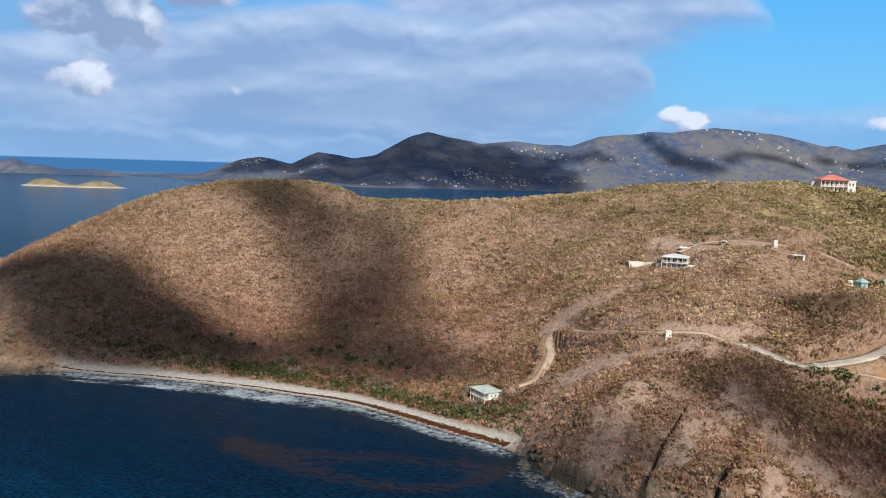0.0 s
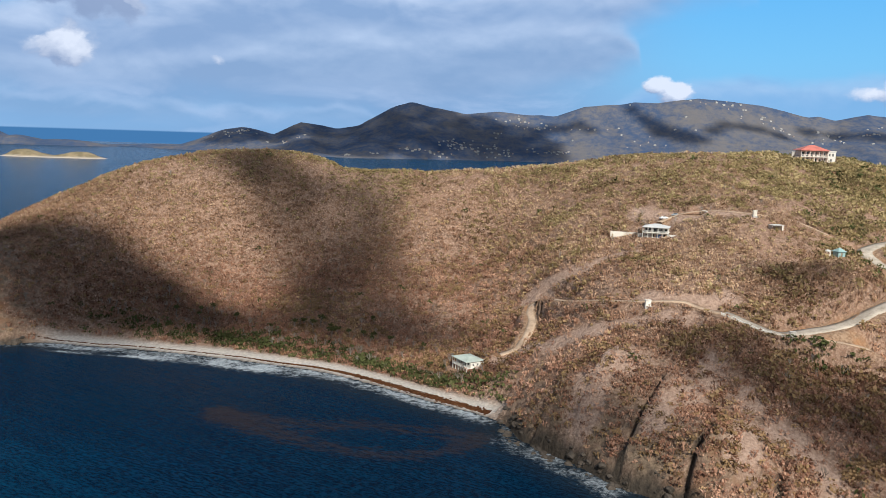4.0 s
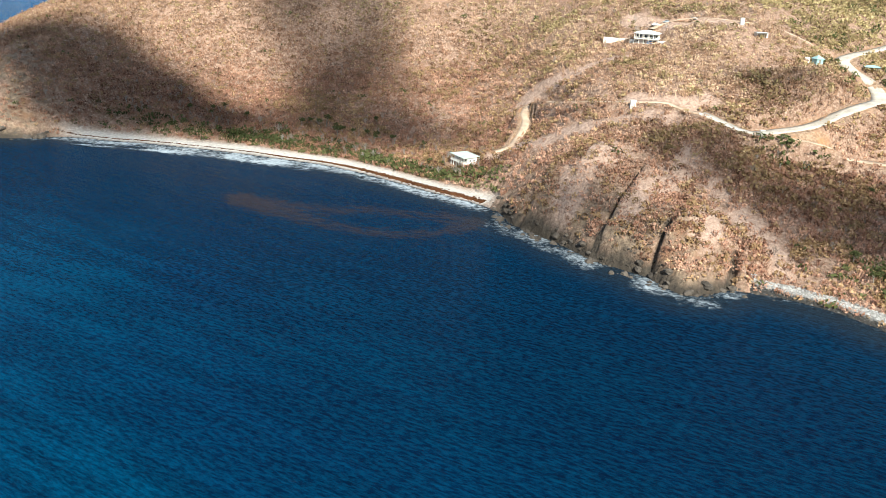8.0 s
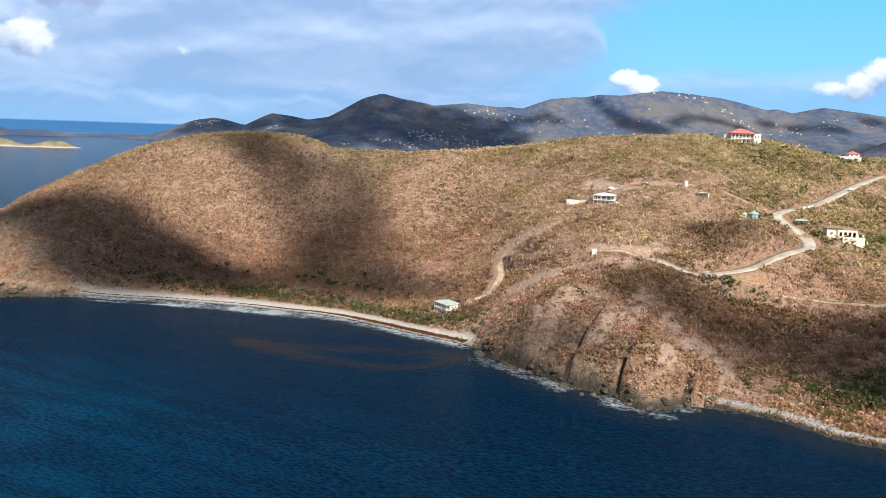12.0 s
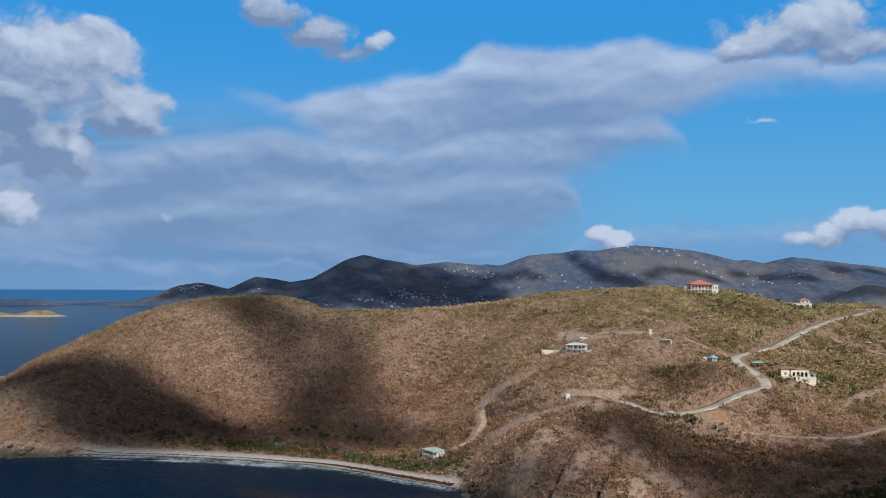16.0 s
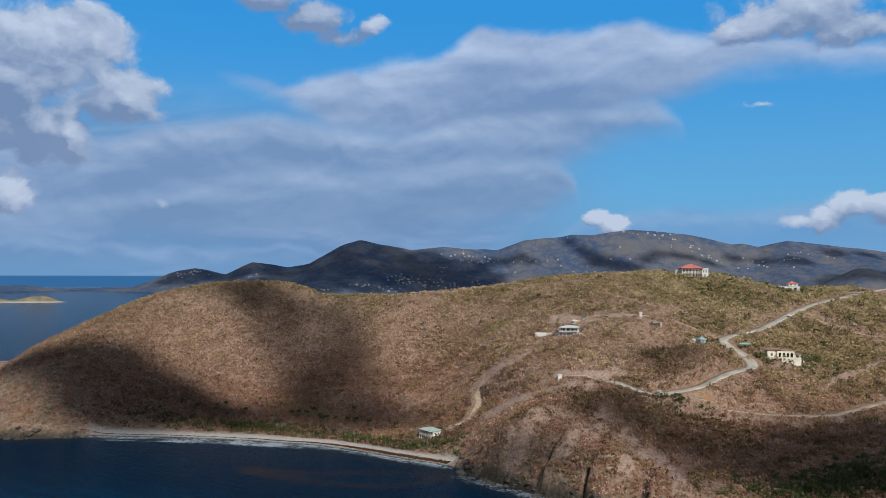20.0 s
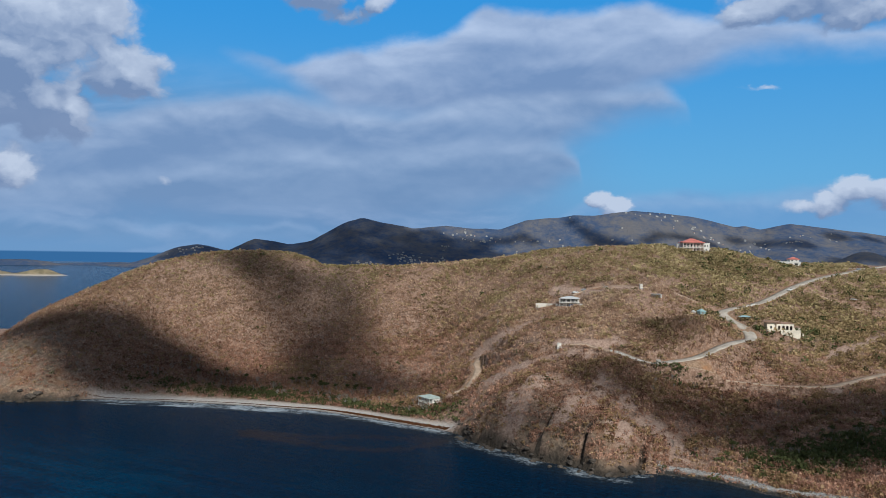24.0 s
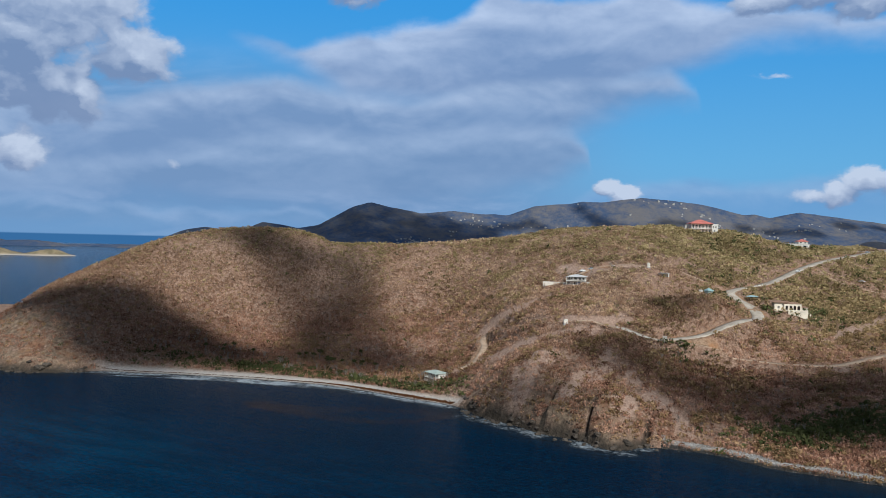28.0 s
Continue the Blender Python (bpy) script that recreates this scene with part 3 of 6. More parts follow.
def ground(x, y):
    """Height of the ground and its covers: sand, rock, bare earth, wetness with painted gully shade, road."""
    x, y = np.asarray(x, float).ravel(), np.asarray(y, float).ravel()
    z = base_height(x, y)
    inland, at = shore_distance(x, y)
    beach = smooth(-192, -174, at[:, 0]) * (1 - smooth(14, 22, at[:, 0]))
    cobble = smooth(94, 101, at[:, 0]) * (at[:, 0] > 90)
    cliff = smooth(18, 26, at[:, 0]) * (1 - smooth(86, 98, at[:, 0])) + (1 - smooth(-198, -180, at[:, 0]))
    rough = smooth(6, 30, inland)
    z = z + rough * (3.6 * fractal(x, y, 55, 4, 3) + 1.6 * fractal(x, y, 11, 3, 9))
    # bluffs rise steeply from the water
    bluff = cliff * smooth(-2, 7, inland) * (1 - smooth(10, 40, inland))
    z = z + bluff * (3.2 + 7.0 * fractal(x, y, 14, 5, 21) + 3.0 * np.abs(fractal(x, y, 5, 3, 22)))
    width = 9.5 + 4 * fractal(x, y, 40, 2, 5)
    shelf = np.clip(inland, -30, 30) * 0.14
    strand = np.clip(beach + cobble * 0.8, 0, 1) * (1 - smooth(width * 0.8, width * 1.6, inland))
    z = z * (1 - strand) + shelf * strand
    # mask that darkens the deeper gullies as painted shade
    cleft_shade = np.zeros(x.shape)
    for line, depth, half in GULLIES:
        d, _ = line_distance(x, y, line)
        cleft_shade = np.maximum(cleft_shade, (depth > 2) * (1 - smooth(half * 0.35, half * 0.9, d + 1.2 * fractal(x, y, 5, 3, 35))))
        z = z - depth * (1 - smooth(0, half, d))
    for line, lift, wide in LEDGES:
        d, s = line_distance(x, y, line)
        c = np.array(line, float)
        over = x - np.interp(y, c[::-1, 1], c[::-1, 0]) + 0.9 * fractal(x, y, 4, 2, 36)
        z = z + lift * smooth(-0.2, 1.0, over) * np.exp(-(d / wide) ** 2) * smooth(0.0, 0.25, s) * smooth(0, 5, inland)
    west = 1 - smooth(-222, -190, x)
    strata = np.abs(fractal(x + 0.4 * z, y - 0.6 * z, 9, 4, 23))
    z = z + west * smooth(2, 10, inland) * (1 - smooth(40, 75, inland)) * (7.0 * strata - 1.0)
    z = np.where(inland < 0, np.minimum(z, inland * 0.12), np.maximum(z, 0.02 * inland))
    bare = np.zeros(x.shape)
    paved = np.zeros(x.shape)
    for pts, level, half in ROAD_LINES[::-1]:
        d, k = nearest(x, y, pts, 14)
        t = 1 - smooth(half + 1.6, half + 6.0, d)
        z = z * (1 - t) + level[k] * t
        bare = np.maximum(bare, 1 - smooth(half + 0.5, half + 3.0 + 3 * fractal(x, y, 7, 3, 31), d))
        paved = np.maximum(paved, 1 - smooth(half + 0.3, half + 1.2, d))
    for px, py, pz, r in PADS:
        d = np.hypot(x - px, y - py)
        t = 1 - smooth(r * 0.75, r * 1.35, d)
        z = z * (1 - t) + pz * t
        bare = np.maximum(bare, 0.7 * (1 - smooth(r * 0.7, r * 1.1, d)))
    cleared = np.zeros(x.shape)
    for line, half in CLEARINGS:
        d, _ = line_distance(x, y, line)
        cleared = np.maximum(cleared, 1 - smooth(half * 0.6, half * 1.5, d + 2.2 * half * fractal(x, y, 12, 3, 33)))
    sand = beach * smooth(-3, 1.2, inland) * (1 - smooth(width * 0.75, width + 2, inland))
    stones = cobble * smooth(1, 3.0, inland) * (1 - smooth(7, 10, inland))
    wet_and_shade = cliff * (1 - smooth(1.0, 4.0 + 3 * fractal(x, y, 8, 3, 41), inland)) + 0.85 * beach * (1 - smooth(0.2, 2.6 + 2.0 * fractal(x, y, 9, 3, 46), inland)) + 0.85 * cleft_shade
    return z, dict(sand=np.maximum(sand, 0.25 * stones), rock=np.clip(cliff * (1 - smooth(8, 34, inland - 46 * west + 14 * fractal(x, y, 22, 3, 44))), 0, 1),
                   bare=np.clip(bare, 0, 1), cleared=np.clip(cleared, 0, 1), wet_and_shade=np.clip(wet_and_shade, 0, 1)), inland, beach, cobble, paved


def mesh_from(name, verts, faces, mat, layers=None, flat=True):
    """A mesh from arrays of points and of quads or triangles, with named tones on its points."""
    me = bpy.data.meshes.new(name)
    v, f = np.asarray(verts, np.float32), np.asarray(faces, np.int32)
    me.vertices.add(len(v))
    me.vertices.foreach_set("co", v.ravel())
    me.loops.add(f.size)
    me.loops.foreach_set("vertex_index", f.ravel())
    me.polygons.add(len(f))
    me.polygons.foreach_set("loop_start", np.arange(len(f), dtype=np.int32) * f.shape[1])
    if not flat:
        me.polygons.foreach_set("use_smooth", np.ones(len(f), bool))
    for key, value in (layers or {}).items():
        me.attributes.new(key, "FLOAT", "POINT").data.foreach_set("value", np.asarray(value, np.float32))
    me.update(calc_edges=True)
    if mat:
        me.materials.append(mat)
    return me


def sheet(xs, ys):
    """A grid's points and quads."""
    gx, gy = np.meshgrid(xs, ys)
    n, m = len(xs), len(ys)
    i = np.arange(n * m).reshape(m, n)
    quads = np.stack([i[:-1, :-1], i[:-1, 1:], i[1:, 1:], i[1:, :-1]], -1).reshape(-1, 4)
    return gx.ravel(), gy.ravel(), quads


gx, gy, quads = sheet(np.concatenate([np.arange(-420, -250, 4), np.arange(-250, 20, 1.6), np.arange(20, 130, 0.8), np.arange(130, 330, 1.6), np.arange(330, 480, 5)]),
                      np.concatenate([np.arange(30, 160, 5), np.arange(160, 206, 1.4), np.arange(206, 300, 0.8), np.arange(300, 320, 1.4), np.arange(320, 560, 2.2), np.arange(560, 760, 10)]))
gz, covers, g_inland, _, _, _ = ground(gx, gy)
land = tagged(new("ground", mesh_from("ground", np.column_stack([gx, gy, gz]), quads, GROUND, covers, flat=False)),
              "dry brown hillside of a headland above a bay", "hillside", kind="structure")

sx, sy, quads = sheet(np.concatenate([np.arange(-6000, -600, 900), np.arange(-600, -300, 25), np.arange(-300, 260, 2.0), np.arange(260, 700, 25), np.arange(700, 6001, 700)]),
                      np.concatenate([np.arange(-1500, -160, 200), np.arange(-160, 130, 10), np.arange(130, 420, 2.0), np.arange(420, 800, 25), np.arange(800, 6001, 650)]))
inland, at = shore_distance(sx, sy)
inland = np.where(sy > 420, -300, inland)
beach_side = smooth(-215, -185, at[:, 0]) * (1 - smooth(14, 30, at[:, 0]))
along = 0.55 + 0.45 * value_noise(at[:, 0] / 24, at[:, 1] / 40, 54)
lines = (0.45 + 0.15 * beach_side) * np.exp(-((inland + 1.5) / 2.4) ** 2)
lines = lines + beach_side * 1.05 * along * np.exp(-((inland + 5.5) / 4.4) ** 2) + beach_side * 0.8 * np.exp(-((inland + 12 + 4 * fractal(sx, sy, 70, 2, 51)) / 1.8) ** 2) * smooth(0.45, 0.7, value_noise(at[:, 0] / 38, at[:, 1] / 60, 52))
lines = lines + beach_side * 0.85 * smooth(-150, -120, at[:, 0]) * (1 - smooth(-62, -38, at[:, 0])) * np.exp(-((inland + 9) / 6.0) ** 2) * smooth(0.25, 0.6, value_noise(sx / 17, sy / 9, 55))
rocky = smooth(16, 30, at[:, 0]) * (1 - smooth(88, 110, at[:, 0]))
lines = lines + rocky * 0.72 * np.exp(-((inland + 6) / 5.5) ** 2) * smooth(0.3, 0.6, value_noise(sx / 9, sy / 9, 53))
# drifting weed: an arc off the beach and a looser raft inside it
arc, _ = line_distance(sx, sy, [(-80, 297), (-65, 281), (-46, 269), (-28, 261), (-12, 258), (4, 264), (14, 277)])
raft, _ = line_distance(sx, sy, [(-74, 291), (-55, 288), (-40, 284), (-26, 287), (-10, 283), (3, 282)])
weed = 0.66 * np.exp(-(arc / 7.0) ** 2) + 0.60 * np.exp(-(raft / 9.0) ** 2)
murk, _ = line_distance(sx, sy, [(-140, 345), (-105, 328), (-72, 306)])
silt = 0.3 * np.exp(-(murk / 13.0) ** 2)
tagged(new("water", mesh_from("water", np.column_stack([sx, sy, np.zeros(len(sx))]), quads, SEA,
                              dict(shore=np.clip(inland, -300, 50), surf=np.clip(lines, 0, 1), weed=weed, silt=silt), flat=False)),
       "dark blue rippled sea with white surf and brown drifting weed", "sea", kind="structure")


def ribbon(pts, z, half, lift, name, mat, crown=0.0):
    """A strip of road along a line."""
    t = np.gradient(pts, axis=0)
    t /= np.linalg.norm(t, axis=1)[:, None]
    side = np.stack([-t[:, 1], t[:, 0]], 1)
    rows = []
    for s, h in ((-1, -0.3), (-1, 0), (-0.35, crown), (0.35, crown), (1, 0), (1, -0.3)):
        w = half * (1 + 0.10 * fractal(pts[:, 0] + 9 * s, pts[:, 1], 9, 2, 61))
        q = pts + side * (s * w)[:, None]
        rows.append(np.column_stack([q, z + lift + h]))
    v = np.stack(rows, 1)
    n, m = v.shape[:2]
    i = np.arange(n * m).reshape(n, m)
    f = np.stack([i[:-1, :-1], i[:-1, 1:], i[1:, 1:], i[1:, :-1]], -1).reshape(-1, 4)
    return mesh_from(name, v.reshape(-1, 3), f[:, ::-1], mat, flat=False)


ROAD_GREY = plain("worn_concrete_road", (0.43, 0.375, 0.31), 0.9, grain=1.2, vary=0.3)
ROAD_DIRT = plain("dirt_road", (0.43, 0.32, 0.23), 0.95, grain=1.2, vary=0.3)
for (pts, level, half), (label, mat) in zip(ROAD_LINES, [
        ("pale worn concrete road winding along the hillside", ROAD_GREY), ("narrow unpaved road cut into the slope", ROAD_DIRT),
        ("sandy dirt track bending down to the beach", ROAD_DIRT), ("bare earth track on the upper slope", ROAD_DIRT),
        ("narrow pale drive along the ridge", ROAD_GREY), ("overgrown earth track across the valley", ROAD_DIRT)]):
    tagged(new("road", ribbon(pts, level, half, 0.22, "road", mat, 0.06)), label, "road", kind="structure")


# ---- distant land ----
FAR_RIDGE = [(-1330, 4), (-1232, 19), (-1139, 51), (-1021, 96), (-942, 109), (-797, 80), (-674, 138), (-574, 126), (-509, 112), (-404, 134), (-314, 183),
             (-240, 222), (-167, 247), (-54, 222), (77, 198), (232, 213), (336, 206), (492, 200), (619, 245), (799, 266), (850, 278), (953, 274),
             (1055, 289), (1144, 302), (1285, 294), (1440, 278), (1544, 256), (1649, 232), (1700, 238), (1776, 222), (1925, 254), (2124, 233), (2404, 201), (2900, 150)]
FAR_SHORE = [(-1500, 4100), (-1257, 3834), (-1000, 3690), (-585, 3458), (-371, 3373), (-41, 3512), (194, 3611), (431, 3628), (900, 3560), (1600, 3300), (2600, 2900)]


def far_height(x, y):
    px, pz = np.array(FAR_RIDGE, float).T
    # the summit line lies about 4000 m out; heights are shaped to fit the camera's bearings
    bearing = x / (y + 0.0) * 4000
    top = np.interp(bearing, px, pz)
    shore = np.interp(x, *np.array(FAR_SHORE, float).T)
    depth = np.clip(4050 - shore, 120, 2000)
    s = (y - shore) / depth
    spurs = fractal(x + 0.25 * y, y * 0.5, 420, 4, 71)
    rise = np.clip(s, 0, 1)
    shape = rise ** 0.9 * (0.55 + 0.45 * rise)
    z = 100 + (top - 100) * (y / 4000)
    z = np.where(z > 0, z, 0) * shape
    ridged = 0.5 - np.abs(fractal(x * 1.15 + 0.35 * y, y * 0.35, 240, 4, 77)) * 4
    z = z + 42 * ridged * np.clip(s * 1.2, 0, 1) * (1 - np.clip(s, 0, 1)) * 1.5
    z = z + 150 * spurs * np.clip(s, 0, 1) * (1 - np.clip(s, 0, 1)) * 1.6
    z = z + 8 * fractal(x, y, 90, 3, 75) * np.clip(s * 4, 0, 1)
    back = np.clip((y - 4080) / 700, 0, 1)
    z = z * (1 - 0.75 * back)
    return np.where(s < 0, -6 + 0 * z, np.maximum(z, 1.0))


fx, fy, quads = sheet(np.arange(-1600, 3000, 18.0), np.concatenate([np.arange(2880, 4120, 18.0), np.arange(4120, 4900, 80)]))
fz = far_height(fx, fy)
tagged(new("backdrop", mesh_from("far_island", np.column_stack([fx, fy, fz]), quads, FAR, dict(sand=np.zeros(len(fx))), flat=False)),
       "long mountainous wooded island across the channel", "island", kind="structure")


def islet(name, label, cx, cy, lx, ly, humps, shore=0.0):
    xs, ys, quads = sheet(np.linspace(-1, 1, 90), np.linspace(-1, 1, 24))
    r = np.hypot(xs, ys)
    edge = 1 - smooth(0.55, 1.0, r + 0.25 * fractal(xs, ys, 0.5, 3, 81))
    h = np.zeros(len(xs))
    for hx, w, hz in humps:
        h = np.maximum(h, hz * np.exp(-((xs - hx) / w) ** 2))
    z = edge * h * (1 - 0.5 * np.abs(ys)) + 5.0 * edge * (0.5 + fractal(xs, ys, 0.15, 3, 83)) - 2.0
    sand = shore * (1 - smooth(0.0, 5.5, z))
    v = np.column_stack([cx + xs * lx, cy + ys * ly, z])
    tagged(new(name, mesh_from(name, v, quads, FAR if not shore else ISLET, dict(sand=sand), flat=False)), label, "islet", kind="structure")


def islet_material():
    m, g = material("dry_islet")
    p = place(g)
    n = g.noise(p, 0.03, 6, 0.7)
    color = g.mix(g.ramp(n, 0.35, 0.65), (0.16, 0.135, 0.085), (0.30, 0.24, 0.15))
    color = g.mix(attribute(g, "sand"), color, (0.48, 0.42, 0.36))
    finish(g, color, 0.95, 0.0, n, 0.7, 3.0, 0.1)
    return m


ISLET = islet_material()
islet("sand_cay", "low dry islet ringed by pale sand", -1145, 2520, 190, 60, [(-0.45, 0.30, 22), (0.45, 0.35, 19)], 1.0)
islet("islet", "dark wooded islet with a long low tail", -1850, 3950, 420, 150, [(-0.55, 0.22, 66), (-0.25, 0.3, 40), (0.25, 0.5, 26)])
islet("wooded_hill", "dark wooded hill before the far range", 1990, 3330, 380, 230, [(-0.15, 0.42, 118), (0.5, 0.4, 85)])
islet("islet", "low dark spit of land", -1480, 4150, 260, 60, [(0.0, 0.8, 9)])

# ---- unseen clouds added on the sun's side to shade the hillsides ----
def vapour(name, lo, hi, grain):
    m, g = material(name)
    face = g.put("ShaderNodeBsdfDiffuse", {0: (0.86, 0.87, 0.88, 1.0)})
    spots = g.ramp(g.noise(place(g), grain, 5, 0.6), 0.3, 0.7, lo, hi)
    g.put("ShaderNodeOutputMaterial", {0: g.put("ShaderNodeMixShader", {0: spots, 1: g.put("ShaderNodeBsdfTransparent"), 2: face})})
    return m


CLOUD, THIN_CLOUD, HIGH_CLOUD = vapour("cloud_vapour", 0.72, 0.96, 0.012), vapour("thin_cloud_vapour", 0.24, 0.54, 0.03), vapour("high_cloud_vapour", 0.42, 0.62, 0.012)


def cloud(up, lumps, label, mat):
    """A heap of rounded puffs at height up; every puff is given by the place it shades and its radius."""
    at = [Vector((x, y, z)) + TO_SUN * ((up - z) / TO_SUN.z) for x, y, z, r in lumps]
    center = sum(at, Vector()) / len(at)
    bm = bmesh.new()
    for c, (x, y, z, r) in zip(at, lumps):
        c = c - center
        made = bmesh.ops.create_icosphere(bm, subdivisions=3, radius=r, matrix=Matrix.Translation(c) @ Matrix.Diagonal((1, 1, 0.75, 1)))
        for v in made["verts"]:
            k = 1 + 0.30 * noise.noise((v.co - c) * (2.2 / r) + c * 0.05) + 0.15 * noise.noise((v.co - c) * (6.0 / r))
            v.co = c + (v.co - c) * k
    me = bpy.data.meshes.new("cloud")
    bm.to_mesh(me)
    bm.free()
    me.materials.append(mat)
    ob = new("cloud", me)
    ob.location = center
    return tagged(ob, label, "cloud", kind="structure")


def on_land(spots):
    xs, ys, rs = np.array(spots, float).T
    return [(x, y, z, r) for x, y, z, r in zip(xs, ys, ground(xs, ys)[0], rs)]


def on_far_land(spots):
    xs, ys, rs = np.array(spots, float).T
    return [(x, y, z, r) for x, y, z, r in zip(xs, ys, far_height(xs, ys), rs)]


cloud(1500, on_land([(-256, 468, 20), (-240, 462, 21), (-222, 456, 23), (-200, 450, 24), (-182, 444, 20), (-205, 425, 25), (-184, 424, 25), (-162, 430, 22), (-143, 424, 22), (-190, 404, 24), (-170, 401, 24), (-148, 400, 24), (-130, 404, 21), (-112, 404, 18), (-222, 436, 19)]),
      "unseen rounded white cloud added to shade the western hill", CLOUD)
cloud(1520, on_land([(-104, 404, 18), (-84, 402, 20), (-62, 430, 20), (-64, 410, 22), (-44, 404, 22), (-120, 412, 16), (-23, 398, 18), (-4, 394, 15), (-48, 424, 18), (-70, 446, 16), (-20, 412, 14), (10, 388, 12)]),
      "unseen ragged thin cloud added to shade the hollow above the beach", THIN_CLOUD)
cloud(1540, on_land([(-125, 529, 22), (-108, 520, 24), (-95, 508, 24), (-86, 494, 22), (-76, 478, 21), (-67, 455, 20), (-52, 522, 18), (-47, 508, 18), (-41, 490, 18), (-60, 492, 18), (-30, 444, 18), (-36, 466, 17), (-55, 470, 18), (-74, 518, 16)]), "unseen ragged thin cloud added to shade the saddle", THIN_CLOUD)
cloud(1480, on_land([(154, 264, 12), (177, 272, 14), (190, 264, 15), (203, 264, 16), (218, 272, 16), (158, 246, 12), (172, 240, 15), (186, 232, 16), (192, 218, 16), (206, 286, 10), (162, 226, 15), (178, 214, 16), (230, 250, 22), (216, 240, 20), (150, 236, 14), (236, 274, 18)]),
      "unseen rounded white cloud added to shade the lower valley", CLOUD)
cloud(1490, on_land([(124, 328, 9), (135, 332, 10), (147, 323, 9)]), "unseen small thin cloud added to shade the brushy knoll", THIN_CLOUD)
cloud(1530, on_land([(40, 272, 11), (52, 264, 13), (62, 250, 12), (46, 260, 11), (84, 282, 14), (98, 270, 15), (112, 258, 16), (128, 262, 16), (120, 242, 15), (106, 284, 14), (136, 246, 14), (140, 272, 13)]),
      "unseen ragged thin cloud added to shade the headland", THIN_CLOUD)
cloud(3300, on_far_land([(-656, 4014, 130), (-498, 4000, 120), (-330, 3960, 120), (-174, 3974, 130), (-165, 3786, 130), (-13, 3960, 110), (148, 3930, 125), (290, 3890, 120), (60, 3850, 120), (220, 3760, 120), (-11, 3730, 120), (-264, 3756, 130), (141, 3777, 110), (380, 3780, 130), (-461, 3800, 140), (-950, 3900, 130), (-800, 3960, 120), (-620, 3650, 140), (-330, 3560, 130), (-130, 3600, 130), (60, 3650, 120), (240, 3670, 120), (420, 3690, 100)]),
      "unseen broad cloud bank added to shade the far slopes", HIGH_CLOUD)
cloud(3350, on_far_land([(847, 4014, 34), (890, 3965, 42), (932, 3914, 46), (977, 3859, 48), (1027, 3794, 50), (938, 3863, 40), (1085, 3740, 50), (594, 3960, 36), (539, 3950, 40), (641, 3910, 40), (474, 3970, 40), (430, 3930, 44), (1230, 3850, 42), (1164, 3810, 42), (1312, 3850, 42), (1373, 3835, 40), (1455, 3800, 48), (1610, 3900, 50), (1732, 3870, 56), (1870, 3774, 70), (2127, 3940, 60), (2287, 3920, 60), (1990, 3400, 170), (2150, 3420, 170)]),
      "unseen long broken cloud bank added to shade the far valleys", HIGH_CLOUD)

# ---- scrub on the hillsides ----
rng = np.random.default_rng(5)


def leaf_template(leaves, twigs, seed, spread=1.0, tall=1.0, leaf=0.34):
    """Quads of a bush of radius and height about 1: leaf tufts on a dome, and bare twigs."""
    r = np.random.default_rng(seed)
    quads, tone = [], []
    for _ in range(leaves):
        a, h = r.uniform(0, 2 * np.pi), r.uniform(0.12, 1.0) ** 0.8
        rad = spread * np.sqrt(max(0.03, 1 - (h - 0.25) ** 2 * 1.4)) * r.uniform(0.35, 1.0)
        c = np.array([np.cos(a) * rad, np.sin(a) * rad, h * tall])
        n = np.array([np.cos(a) * 0.7, np.sin(a) * 0.7, 0.8]) + r.normal(0, 0.55, 3)
        n /= np.linalg.norm(n)
        u = np.cross(n, r.normal(0, 1, 3))
        u /= np.linalg.norm(u)
        v = np.cross(n, u)
        s, k = leaf * r.uniform(0.6, 1.25), r.uniform(0.5, 1.0)
        quads.append([c - u * s, c - v * s * k + n * 0.04, c + u * s * 0.9, c + v * s * k])
        # tufts are toned darker low down and paler towards the top
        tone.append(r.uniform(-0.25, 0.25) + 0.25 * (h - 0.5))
    for _ in range(twigs):
        a = r.uniform(0, 2 * np.pi)
        b = np.array([np.cos(a), np.sin(a), 0]) * r.uniform(0.0, 0.45)
        lean = np.array([np.cos(a), np.sin(a), 0]) * r.uniform(0.2, 1.1)
        top = b + lean + np.array([0, 0, tall * r.uniform(0.5, 1.15)])
        t = r.uniform(0, np.pi)
        side = np.array([np.cos(t), np.sin(t), 0]) * r.uniform(0.045, 0.095)
        quads.append([b - side - [0, 0, 0.15], b + side - [0, 0, 0.15], top + side * 0.6, top - side * 0.6])
        tone.append(r.uniform(0.0, 0.4))
    return np.array(quads), np.array(tone)


